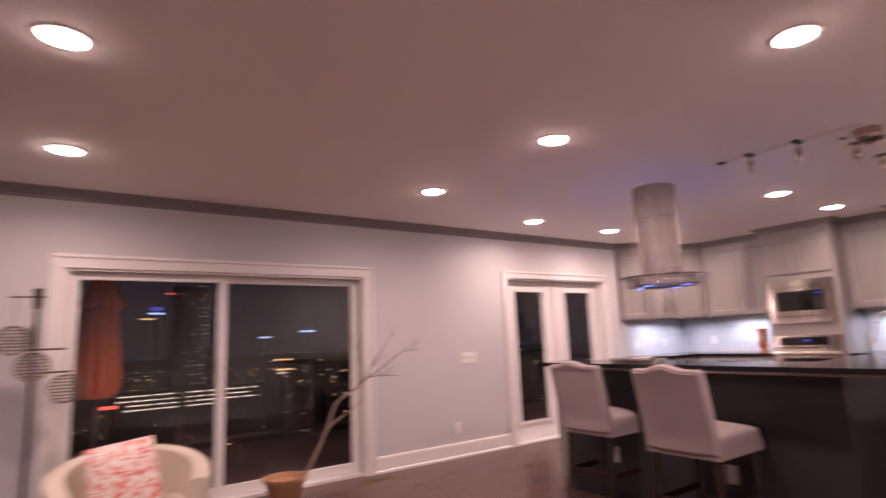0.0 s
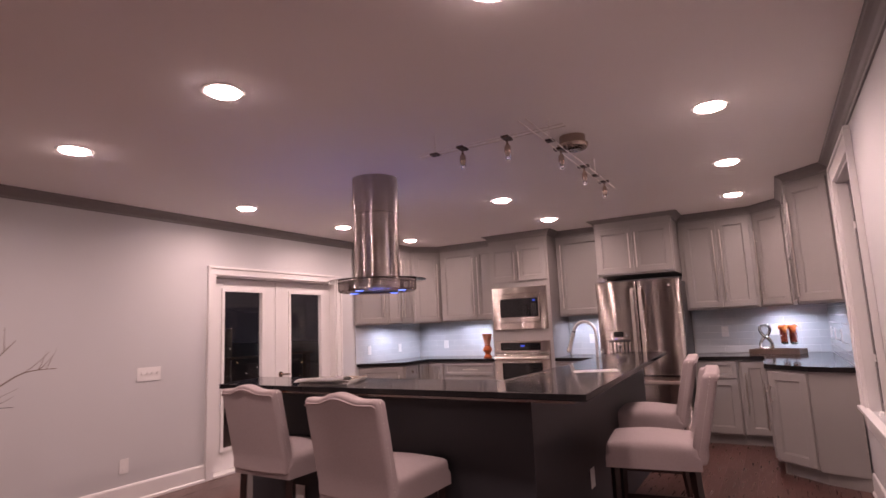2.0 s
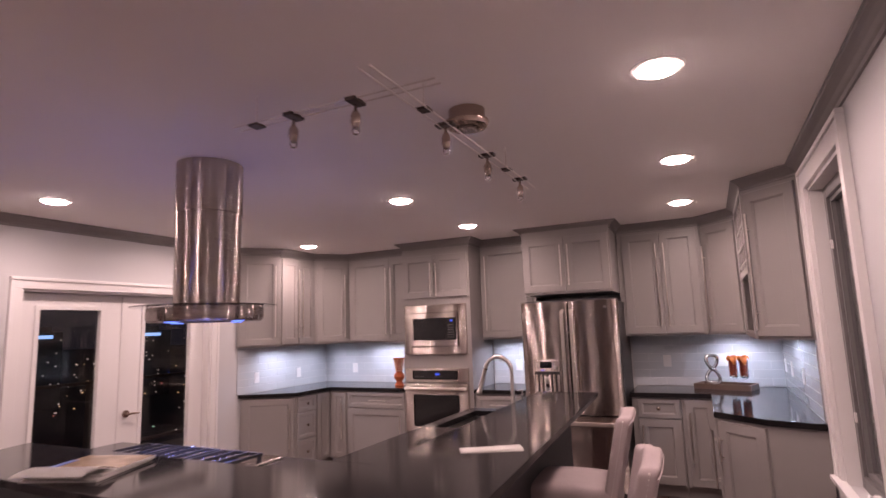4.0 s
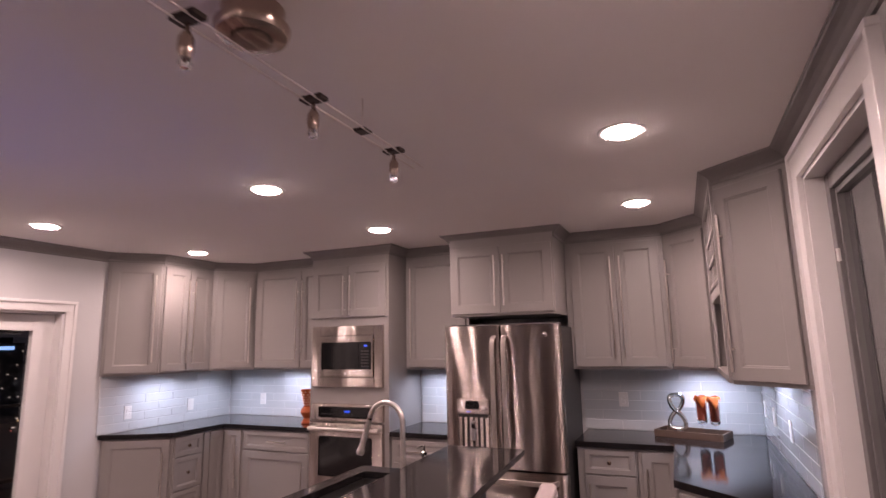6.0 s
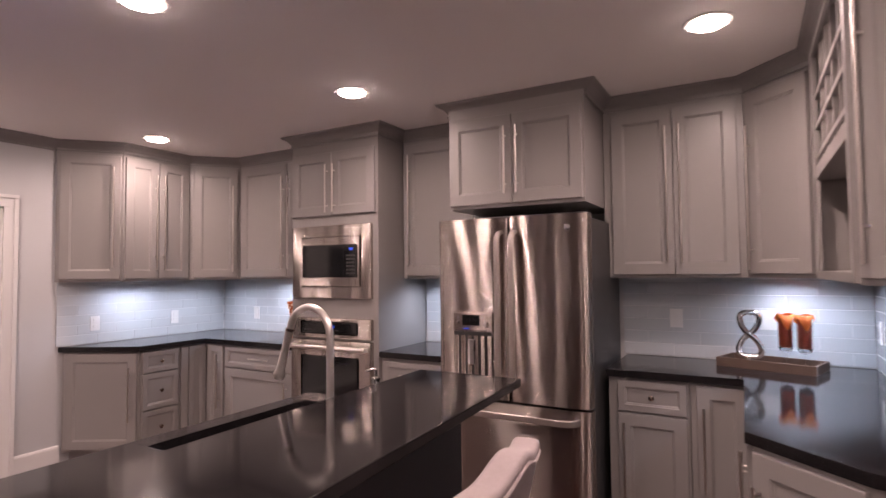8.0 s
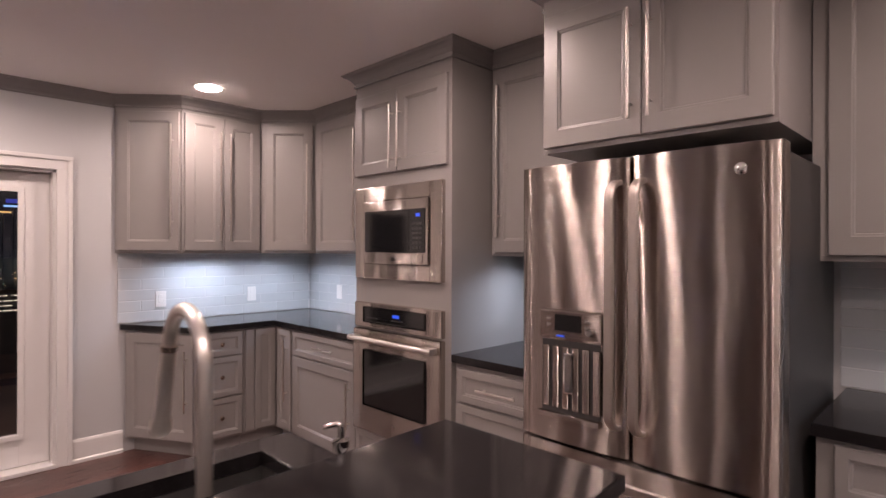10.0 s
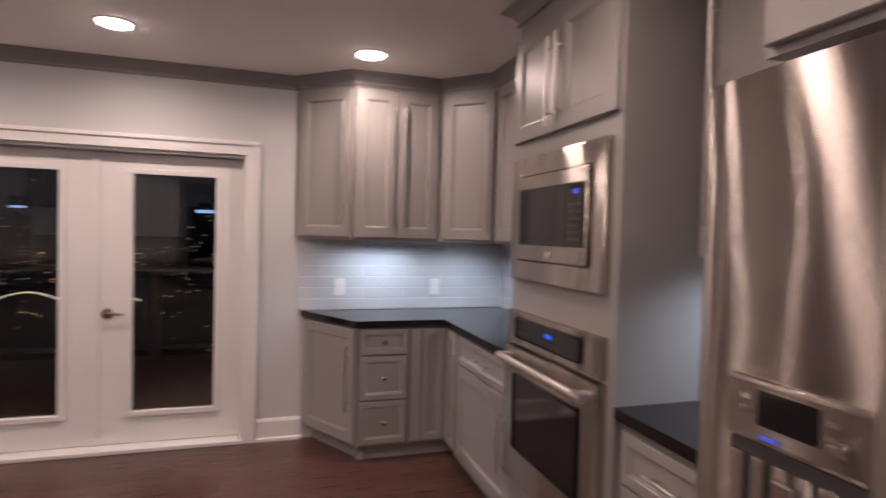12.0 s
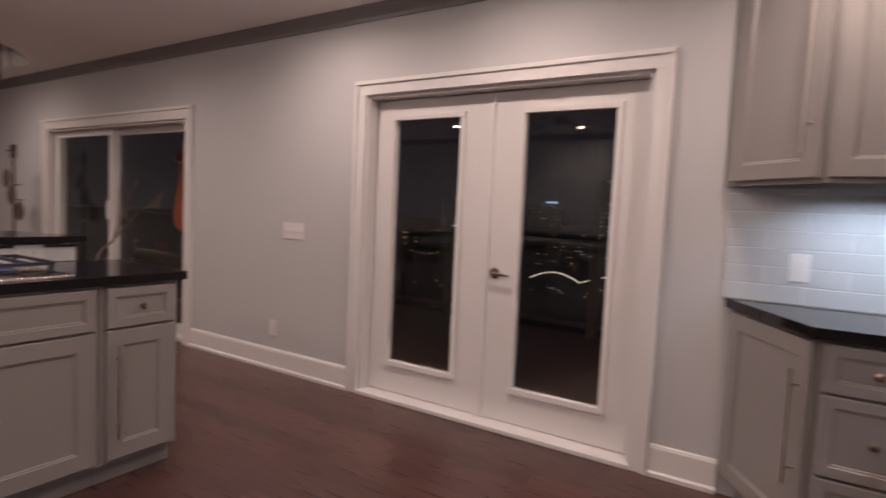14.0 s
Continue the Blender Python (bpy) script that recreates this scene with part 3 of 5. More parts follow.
cabinet("wall_cabinet", "grey single-door wall cabinet between oven tower and fridge", (8.265, 2.736), (8.265, 2.109), [(EAST - 0.012, 2.109), (EAST - 0.012, 2.736)], UPZ, UH, [("door", 0.03, 0.60, 0.02, 0.02 + DH, (0.04, DH * 0.5, 0.82))], group=WALLC)
cabinet("wall_cabinet", "grey cabinet with two framed doors above the fridge", (7.835, 2.10), (7.835, 1.24), [(EAST - 0.012, 1.24), (EAST - 0.012, 2.10)], 1.855, UH, pair(0.86, 0.535, 0.40, edge=0.012), group=WALLC)
cabinet("wall_cabinet", "grey wall cabinet with two tall framed doors beside the fridge", (8.265, 1.235), (8.265, 0.468), [(EAST - 0.012, 0.468), (EAST - 0.012, 1.235)], UPZ, UH,
        [("door", 0.05, 0.40, 0.02, 0.02 + DH, (0.315, DH * 0.48, 0.80)), ("door", 0.404, 0.735, 0.02, 0.02 + DH, (0.035, DH * 0.48, 0.80))], group=WALLC)
a, b = (8.265, 0.465), (7.95, 0.16)
w = dist(a, b)
cabinet("wall_cabinet", "grey diagonal corner wall cabinet with one framed door", a, b, [(7.95, SOUTH + 0.012), (EAST - 0.012, SOUTH + 0.012), (EAST - 0.012, 0.465)], UPZ, UH, [("door", 0.03, w - 0.03, 0.02, 0.02 + DH, (0.035, DH * 0.42, 0.78))], group=WALLC)
a, b = (6.87, 0.16), (6.585, SOUTH + 0.012)
w = dist(a, b)
cabinet("wall_cabinet", "grey angled end wall cabinet with one wide framed door", a, b, [(6.87, SOUTH + 0.012)], UPZ - 0.005, UH, [("door", 0.01, w - 0.02, 0.02, 0.025 + DH, (0.035, DH * 0.45, 0.80))], group=WALLC)

# open shelf with bottle rack, south run
rk = thing("wine_rack_cabinet", pose(6.874, 0.16, UPZ), "grey open cabinet with gridded bottle rack over a niche", "shelf")
W, D, H = 7.946 - 6.874, 0.16 - SOUTH - 0.012, UH - UPZ
bm = bmesh.new()
for bx in ((0, 0.02, -D, 0, 0, H), (W - 0.02, W, -D, 0, 0, H), (0.02, W - 0.02, -D, 0, 0.023, 0.036), (0.02, W - 0.02, -D, 0, H - 0.02, H), (0.02, W - 0.02, -D, -D + 0.01, 0.02, H - 0.02)):
    box(bm, *bx)
part("carcass", bm, M_CAB, rk)
bm = bmesh.new()
for bx in ((0, 0.05, 0, 0.019, 0, H), (W - 0.09, W, 0, 0.019, 0, H), (0.05, W - 0.09, 0, 0.019, H - 0.07, H), (0.05, W - 0.09, 0, 0.019, 0, 0.035)):
    box(bm, *bx, bevel=0.003)
part("face_frame", bm, M_CAB, rk)
part("shelf", B(0.02, W - 0.02, -D + 0.01, 0.015, 0.46, 0.52, bevel=0.003), M_CAB, rk)
for z in (0.56, 0.70, 0.84):
    part("rack_rail", B(0.05, W - 0.09, -0.02, 0.012, z - 0.011, z + 0.011, bevel=0.003), M_CAB, rk)
for i in range(1, 5):
    x = 0.05 + i * (W - 0.14) / 5
    part("rack_bar", B(x - 0.010, x + 0.010, -0.022, 0.006, 0.52, H - 0.07, bevel=0.003), M_CAB, rk)
for i in range(5):
    c = thing("wine_bottle", pose(7.02 + i * 0.187, 0.125, UPZ + 0.60, 90), "dark bottle with a gold-foil neck lying in the rack", "bottle", group="bottles in the rack")
    part("glass_body", lathe([(0, 0.235), (0.036, 0.235), (0.037, 0.10), (0.016, 0.05), (0.015, 0.0)], 14), M_BLACK, c, smooth=True)
    part("foil_neck", lathe([(0.0165, 0.055), (0.0165, -0.03), (0, -0.031)], 14), M_CORK, c, smooth=True)
cs = thing("stacked_cups", pose(7.03, 0.04, UPZ + 0.036), "small stack of white ridged cups in the shelf niche", "cups")
for i in range(6):
    part("cup", lathe([(0, 0.002 + i * 0.022), (0.026, 0.003 + i * 0.022), (0.036, 0.030 + i * 0.022), (0.033, 0.030 + i * 0.022), (0.024, 0.006 + i * 0.022)], 18), M_WHITEP, cs, smooth=True)

# oven tower
tw = cabinet("oven_tower", "tall grey cabinet housing a microwave and wall oven", (7.95, 3.57), (7.95, 2.745), [(EAST - 0.012, 2.745), (EAST - 0.012, 3.57)], 0.0, UH,
             [("door", 0.015, 0.408, 1.90, 2.375, (0.36, 0.20, 0.36)), ("door", 0.412, 0.805, 1.90, 2.375, (0.033, 0.20, 0.36)), ("drawer", 0.03, 0.79, 0.12, 0.36, (0.38, 0.16, -0.16))], toe=0.10)

mw = thing("microwave", pose(7.95, 3.165, 1.282, 0, 0, -90), "stainless built-in microwave with a wide trim frame", "microwave")
bm = bmesh.new()
for bx in ((-0.376, -0.285, -0.028, 0, 0, 0.54), (0.285, 0.376, -0.028, 0, 0, 0.54), (-0.285, 0.285, -0.028, 0, 0, 0.085), (-0.285, 0.285, -0.028, 0, 0.455, 0.54)):
    box(bm, *bx, bevel=0.006)
part("trim_frame", bm, M_STEEL2, mw)
part("door_frame", B(-0.281, 0.281, -0.040, -0.004, 0.089, 0.451, bevel=0.006), M_STEEL2, mw)
part("window", B(-0.262, 0.135, -0.0435, -0.0395, 0.155, 0.395, bevel=0.002), M_BLACK, mw, "dark glass window")
cp = part("control_panel", B(0.137, 0.262, -0.0435, -0.0395, 0.155, 0.395, bevel=0.002), M_BLACK, mw, "black key panel")
part("display", B(0.192, 0.226, -0.0452, -0.0440, 0.352, 0.370), M_BLUEDIM, cp, "lit blue clock display")
for r in range(6):
    for c in range(3):
        part("button", B(0.165 + c * 0.027, 0.185 + c * 0.027, -0.0450, -0.0440, 0.178 + r * 0.026, 0.190 + r * 0.026), M_DARK, cp)
part("badge", lathe([(0, 0.003), (0.014, 0.003), (0.016, 0)], 24, m=pose(0.0, -0.041, 0.118, 90)), M_CHROME, mw, "round chrome badge", smooth=True)
part("open_button", B(0.205, 0.245, -0.043, -0.039, 0.10, 0.145, bevel=0.003), M_STEEL2, mw)

ov = thing("wall_oven", pose(7.95, 3.165, 0.37, 0, 0, -90), "stainless wall oven with a dark glass window", "oven")
part("control_fascia", B(-0.378, 0.378, -0.030, 0, 0.62, 0.765, bevel=0.006), M_STEEL2, ov)
pn = part("control_panel", B(-0.285, 0.255, -0.034, -0.029, 0.648, 0.742, bevel=0.010), M_BLACK, ov, "black glass control strip")
part("display", B(-0.01, 0.045, -0.0365, -0.0350, 0.694, 0.712), M_BLUEDIM, pn, "lit blue clock digits")
for i in range(8):
    part("key", B(-0.25 + i * 0.027 + (0.12 if i > 3 else 0), -0.232 + i * 0.027 + (0.12 if i > 3 else 0), -0.0355, -0.0345, 0.675, 0.681), M_DARK, pn)
od = part("oven_door", B(-0.378, 0.378, -0.042, 0, 0.0, 0.605, bevel=0.008), M_STEEL2, ov)
part("window", B(-0.270, 0.270, -0.046, -0.040, 0.155, 0.490, bevel=0.012), M_BLACK, od, "dark oven glass")
bm = tube([(-0.36, -0.085, 0.555), (0.36, -0.085, 0.555)], 0.016, 14)
for x in (-0.33, 0.33):
    box(bm, x - 0.028, x + 0.028, -0.098, -0.040, 0.540, 0.572, 0.006)
part("handle", bm, M_NICKEL, od, "tubular steel handle", smooth=True)
part("badge", lathe([(0, 0.003), (0.012, 0.003), (0.014, 0)], 24, m=pose(0.0, -0.043, 0.075, 90)), M_CHROME, od, smooth=True)

# refrigerator
fr = thing("refrigerator", pose(7.76, 1.645, 0.0, 0, 0, -90), "stainless French-door refrigerator with ice dispenser and bottom freezer", "refrigerator")
part("body", B(-0.435, 0.435, 0.0, 0.76, 0.03, 1.76, bevel=0.006), M_DARK, fr, "dark grey body")
part("hinge_cover", B(-0.43, 0.43, 0.01, 0.10, 1.762, 1.79, bevel=0.008), M_DARK, fr)


def bowed(x0, x1, z0, z1, depth=0.075, bow=0.012, n=10):
    """A door slab with a slightly bowed front and rounded edges."""
    bm = bmesh.new()
    pts = [(x0, 0.0)]
    pts += [(x0, -depth + 0.012), (x0 + 0.004, -depth + 0.004)]
    for i in range(n + 1):
        u = i / n
        pts.append((x0 + 0.012 + (x1 - x0 - 0.024) * u, -depth - bow * 4 * u * (1 - u)))
    pts += [(x1 - 0.004, -depth + 0.004), (x1, -depth + 0.012), (x1, 0.0)]
    return prism(pts, z0, z1, 0.004, bm)


DL = part("left_door", bowed(-0.452, -0.003, 0.742, 1.776), M_STEEL, fr, smooth=True)
DR = part("right_door", bowed(0.003, 0.452, 0.742, 1.776), M_STEEL, fr, smooth=True)
DF = part("freezer_drawer", bowed(-0.452, 0.452, 0.09, 0.728), M_STEEL, fr, smooth=True)
part("base_grille", B(-0.43, 0.43, -0.03, 0.0, 0.01, 0.085, bevel=0.004), M_DARK, fr)


def curved_handle(path, side, half, deep):
    """A chamfered bar along path whose ends curl back to the door; side is across the bar, half and deep its section."""
    bm = bmesh.new()
    pts, side = [Vector(p) for p in path], Vector(side)
    rings = []
    for i, p in enumerate(pts):
        d = (pts[min(i + 1, len(pts) - 1)] - pts[max(i - 1, 0)]).normalized()
        out = side.cross(d).normalized()
        rings.append([bm.verts.new(p + side * u * half + out * v * deep) for u, v in ((-1, -0.7), (-0.8, -1), (0.8, -1), (1, -0.7), (1, 0.35), (0.62, 1), (-0.62, 1), (-1, 0.35))])
    for p, q in zip(rings, rings[1:]):
        for k in range(8):
            bm.faces.new((p[k], p[(k + 1) % 8], q[(k + 1) % 8], q[k]))
    bm.faces.new(rings[0][::-1])
    bm.faces.new(rings[-1])
    bmesh.ops.recalc_face_normals(bm, faces=bm.faces[:])
    return bm


CURL = [(-0.078 - 0.066 * math.sin(radians(a)), 0.058 * (1 - math.cos(radians(a)))) for a in range(0, 91, 10)] + [(-0.1445, 0.075)]
for d, x in ((DL, -0.043), (DR, 0.043)):
    low, high = [(x, y, 0.845 + z) for y, z in CURL], [(x, y, 1.690 - z) for y, z in CURL]
    part("handle", curved_handle(low + high[::-1], (1, 0, 0), 0.0165, 0.0095), M_HANDLE, d, "flat-faced steel handle with curved ends")
low, high = [(-0.385 + z, y, 0.672) for y, z in CURL], [(0.385 - z, y, 0.672) for y, z in CURL]
part("handle", curved_handle(low + high[::-1], (0, 0, 1), 0.0165, 0.0095), M_HANDLE, DF, "flat-faced steel handle with curved ends")
dp = part("dispenser", B(-0.355, -0.095, -0.097, -0.072, 1.125, 1.235, bevel=0.008), M_STEEL, DL, "steel dispenser console")
# Dark plate proud of the door stands in for the niche's shade.
part("dispenser_niche_shade", B(-0.345, -0.105, -0.0905, -0.070, 0.85, 1.122, bevel=0.004), M_DARK, DL, "dark plate in place of the shaded dispenser niche")
part("dispenser_screen", B(-0.285, -0.175, -0.0995, -0.0965, 1.158, 1.218), M_BLACK, DL, "dark display screen")
for i in range(2):
    for z in (1.178, 1.200):
        part("dispenser_key", B(-0.320 + i * 0.160, -0.300 + i * 0.160, -0.0990, -0.0965, z - 0.006, z + 0.006, bevel=0.002), M_CHROME, DL)
part("dispenser_light", B(-0.275, -0.245, -0.1030, -0.1000, 1.137, 1.142), M_BLUEDIM, DL, "small blue light")
part("dispenser_dial", lathe([(0, 0.016), (0.014, 0.015), (0.016, 0)], 20, m=pose(-0.135, -0.10, 1.165, 90)), M_CHROME, DL, smooth=True)
# Steel bars stand in for upright reflections in the niche's curved back.
for i in range(6):
    part("dispenser_reflection", B(-0.338 + i * 0.042, -0.310 + i * 0.042, -0.098, -0.088, 0.87, 1.10, bevel=0.006), M_STEEL, DL)
part("dispenser_paddle", B(-0.245, -0.205, -0.105, -0.088, 0.93, 1.08, bevel=0.006), M_CHROME, DL)
part("dispenser_tray", B(-0.352, -0.098, -0.112, -0.074, 0.832, 0.852, bevel=0.004), M_STEEL2, DL)
part("badge", lathe([(0, 0.006), (0.013, 0.006), (0.018, 0.003), (0.019, -0.003)], 24, m=pose(0.345, -0.083, 1.70, 90)), M_CHROME, DR, "round chrome badge", smooth=True)

# base cabinets, north and east
CT = 0.875
BASEC = "base cabinets"
a, b = (7.085, NORTH - 0.012), (7.385, 4.635)
w = dist(a, b)
cabinet("base_cabinet", "grey angled end base cabinet with one framed door", a, b, [(7.385, NORTH - 0.012)], 0, CT, [("door", 0.03, w - 0.015, 0.12, 0.86, (w - 0.09, 0.42, 0.42))], toe=0.10, group=BASEC)
cabinet("base_cabinet", "grey base cabinet with three knobbed drawers", (7.389, 4.635), (7.715, 4.635), [(7.715, NORTH - 0.012), (7.389, NORTH - 0.012)], 0, CT,
        [("drawer", 0.012, 0.314, 0.695, 0.86, "knob"), ("drawer", 0.012, 0.314, 0.405, 0.685, "knob"), ("drawer", 0.012, 0.314, 0.12, 0.395, "knob")], toe=0.10, group=BASEC)
cabinet("base_cabinet", "grey corner base cabinet with a plain blind door", (7.719, 4.635), (7.975, 4.635), [(EAST - 0.012, 4.635), (EAST - 0.012, NORTH - 0.012), (7.719, NORTH - 0.012)], 0, CT,
        [("plain", 0.012, 0.075, 0.12, 0.86, None), ("door", 0.085, 0.245, 0.12, 0.86, None)], toe=0.10, group=BASEC)
cabinet("base_cabinet", "narrow grey base cabinet with one framed door", (7.975, 4.631), (7.975, 4.374), [(EAST - 0.012, 4.374), (EAST - 0.012, 4.631)], 0, CT, [("door", 0.055, 0.245, 0.12, 0.86, (0.15, 0.44, 0.45))], toe=0.10, group=BASEC)
cabinet("base_cabinet", "grey base cabinet with a drawer over a framed door", (7.975, 4.37), (7.975, 3.574), [(EAST - 0.012, 3.574), (EAST - 0.012, 4.37)], 0, CT,
        [("drawer", 0.02, 0.786, 0.69, 0.86, (0.42, 0.085, -0.22)), ("door", 0.02, 0.786, 0.12, 0.68, (0.71, 0.34, 0.30))], toe=0.10, group=BASEC)
cabinet("base_cabinet", "grey base cabinet with drawers between oven tower and fridge", (7.975, 2.736), (7.975, 2.11), [(EAST - 0.012, 2.11), (EAST - 0.012, 2.736)], 0, CT,
        [("drawer", 0.03, 0.58, 0.68, 0.85, (0.27, 0.085, -0.24)), ("drawer", 0.03, 0.58, 0.40, 0.67, (0.27, 0.13, -0.24)), ("drawer", 0.03, 0.58, 0.12, 0.39, (0.27, 0.13, -0.24))], toe=0.10, group=BASEC)
# base cabinets, south-east
cabinet("base_cabinet", "grey base cabinet with a knobbed drawer over a framed door", (7.99, 1.17), (7.99, 0.754), [(EAST - 0.012, 0.754), (EAST - 0.012, 1.17)], 0, CT,
        [("drawer", 0.05, 0.405, 0.69, 0.86, "knob"), ("door", 0.05, 0.405, 0.12, 0.68, (0.035, 0.30, 0.42))], toe=0.10, group=BASEC)
cabinet("base_cabinet", "narrow grey base cabinet with one framed door", (7.99, 0.75), (7.99, 0.465), [(EAST - 0.012, 0.465), (EAST - 0.012, 0.75)], 0, CT, [("door", 0.03, 0.275, 0.12, 0.86, (0.035, 0.42, 0.42))], toe=0.10, group=BASEC)
cabinet("base_cabinet", "grey base cabinet with two framed doors along the window wall", (7.986, 0.46), (6.969, 0.46), [(6.969, SOUTH + 0.012), (EAST - 0.012, SOUTH + 0.012), (EAST - 0.012, 0.461), (7.99, 0.461)], 0, CT, pair(1.017, 0.74, 0.42, z=0.12), toe=0.10, group=BASEC)
a, b = (6.965, 0.46), (6.705, 0.175)
w = dist(a, b)
cabinet("base_cabinet", "grey angled end base cabinet with framed door, plain side", a, b, [(6.615, SOUTH + 0.012), (6.965, SOUTH + 0.012)], 0, CT, [("door", 0.01, w - 0.01, 0.12, 0.855, (0.03, 0.55, 0.16))], toe=0.10, group=BASEC)

# worktops
def worktop(name, poly, label, z0=CT, z1=0.915):
    t = thing(name, pose(0, 0, 0), label, "worktop")
    part("slab", prism(poly, z0, z1, 0.004), M_GRANITE, t)
    return t


worktop("worktop", [(7.05, NORTH - 0.012), (7.36, 4.60), (7.945, 4.60), (7.945, 3.575), (EAST - 0.012, 3.575), (EAST - 0.012, NORTH - 0.012)], "polished black granite worktop on the corner cabinets")
worktop("worktop", [(7.945, 2.74), (7.945, 2.105), (EAST - 0.012, 2.105), (EAST - 0.012, 2.74)], "short polished black granite worktop beside the fridge")
worktop("worktop", [(7.96, 1.18), (EAST - 0.012, 1.18), (EAST - 0.012, SOUTH + 0.012), (6.585, SOUTH + 0.012), (6.68, 0.18), (6.96, 0.487), (7.96, 0.495)], "polished black granite worktop turning the window corner")


# ---------- island ----------
BZ0, BZ1 = 1.008, 1.040
worktop("breakfast_bar", [(3.755, 1.09), (6.885, 1.265), (6.885, 1.735), (4.27, 1.68), (4.285, 3.76), (3.80, 3.61)], "raised L-shaped polished black granite bar top", BZ0, BZ1)
SX0, SX1, SY0, SY1 = 5.90, 6.62, 1.83, 2.17


it = thing("island_worktop", pose(4.28, 1.68, CT), "lower polished black granite island worktop around sink and cooktop", "worktop")
for x0, x1, y0, y1, bv in ((4.28, 4.90, 1.68, 3.905, 0.004), (4.904, SX0, 1.68, 2.26, 0.003), (SX1, 6.75, 1.68, 2.26, 0.003), (SX0, SX1, 1.68, SY0, 0.002), (SX0, SX1, SY1, 2.26, 0.002)):
    part("slab", B(x0 - 4.28, x1 - 4.28, y0 - 1.68, y1 - 1.68, 0, 0.04, bevel=bv), M_GRANITE, it)
isl = thing("kitchen_island", pose(4.0, 1.45, 0), "charcoal-panelled L-shaped island base with white baseboard", "island")
bm = bmesh.new()
prism([(0, 0), (2.72, 0), (2.72, 0.22), (0.24, 0.22), (0.24, 2.27), (0, 2.06)], 0.0, BZ0 - 0.012, 0, bm)
part("half_wall", bm, M_PANEL, isl, "charcoal painted panel")
bm = sweep([(0, 0), (0.022, 0), (0.022, 0.012), (0.014, 0.02), (0.012, 0.115), (0, 0.125)], [(2.72, 0.0), (0.0, 0.0), (0.0, 2.06)])
part("baseboard", bm, M_TRIM, isl, "white painted baseboard")
bm = bmesh.new()
prism([(-0.165, -0.275), (2.80, -0.115), (2.80, 0.2), (0.2, 0.2), (0.2, 2.24), (-0.125, 2.09)], BZ0 - 0.022, BZ0 - 0.001, 0.002, bm)
part("support_plate", bm, M_STEEL2, isl, "grey metal support plate under the bar")
for x0, x1, y0, y1 in ((0.24, 0.246, 0.28, 2.27), (0.246, 2.70, 0.22, 0.226)):
    part("riser", B(x0, x1, y0, y1, 0.916, BZ0 - 0.024), M_GROUT, isl, "pale tiled riser")

# island cabinets facing the kitchen
ISLC = "island cabinets"
cabinet("base_cabinet", "grey island cabinet with a knobbed drawer over a framed door", (4.87, 3.53), (4.87, 3.87), [(4.25, 3.87), (4.25, 3.53)], 0, CT, [("drawer", 0.02, 0.315, 0.69, 0.86, "knob"), ("door", 0.02, 0.315, 0.12, 0.68, (0.035, 0.30, 0.40))], toe=0.10, group=ISLC)
cabinet("base_cabinet", "wide grey island cabinet with deep drawers under the cooktop", (4.87, 2.55), (4.87, 3.526), [(4.25, 3.526), (4.25, 2.55)], 0, CT, [("drawer", 0.02, 0.956, 0.69, 0.86, None), ("door", 0.02, 0.956, 0.12, 0.68, None)], toe=0.10, group=ISLC)
cabinet("base_cabinet", "grey island corner cabinet", (4.87, 2.23), (4.87, 2.546), [(4.25, 2.546), (4.25, 1.67), (4.87, 1.67)], 0, CT, [("door", 0.03, 0.30, 0.12, 0.86, None)], toe=0.10, group=ISLC)
cabinet("base_cabinet", "grey island sink cabinet with two framed doors", (6.73, 2.23), (5.85, 2.23), [(5.85, 1.67), (6.73, 1.67)], 0, 0.66, pair(0.88, 0.53, 0.30, z=0.12), toe=0.10, group=ISLC)
cabinet("base_cabinet", "grey island cabinet with a framed door", (5.846, 2.23), (4.874, 2.23), [(4.874, 1.67), (5.846, 1.67)], 0, CT, pair(0.972, 0.74, 0.42, z=0.12), toe=0.10, group=ISLC)

# sink
sk = thing("sink", pose((SX0 + SX1) / 2, (SY0 + SY1) / 2, 0.68), "undermounted steel kitchen sink", "sink")
hw, hd = (SX1 - SX0) / 2, (SY1 - SY0) / 2
bm = bmesh.new()
for bx in ((-hw - 0.01, hw + 0.01, -hd - 0.01, hd + 0.01, -0.01, 0.0), (-hw - 0.01, -hw + 0.0, -hd, hd, 0.0, 0.193), (hw, hw + 0.01, -hd, hd, 0.0, 0.193), (-hw - 0.01, hw + 0.01, -hd - 0.01, -hd, 0.0, 0.193), (-hw - 0.01, hw + 0.01, hd, hd + 0.01, 0.0, 0.193)):
    box(bm, *bx)
part("bowl", bm, M_RUBBER, sk)
part("drain", lathe([(0, 0.003), (0.03, 0.002), (0.042, 0.004), (0.045, 0)], 20), M_CHROME, sk, smooth=True)

# faucet
fc = thing("faucet", pose(6.30, 1.745, 0.915), "tall satin nickel gooseneck kitchen faucet with pull-down spray", "faucet")
part("base", lathe([(0, 0), (0.028, 0), (0.028, 0.008), (0.021, 0.014), (0.019, 0.075), (0.015, 0.08)], 24), M_NICKEL, fc, smooth=True)
pts = [(0, 0, 0.07), (0, 0, 0.20), (0, 0, 0.33)]
R = 0.102
ux, uy = 0.05, 0.999
for i in range(1, 15):
    a = math.pi * i / 14 * 0.93
    k = R - R * math.cos(a)
    pts.append((ux * k, uy * k, 0.33 + R * math.sin(a)))
part("spout", tube(pts, 0.0135, 14), M_NICKEL, fc, smooth=True)
e = Vector(pts[-1])
d = (Vector(pts[-1]) - Vector(pts[-2])).normalized()
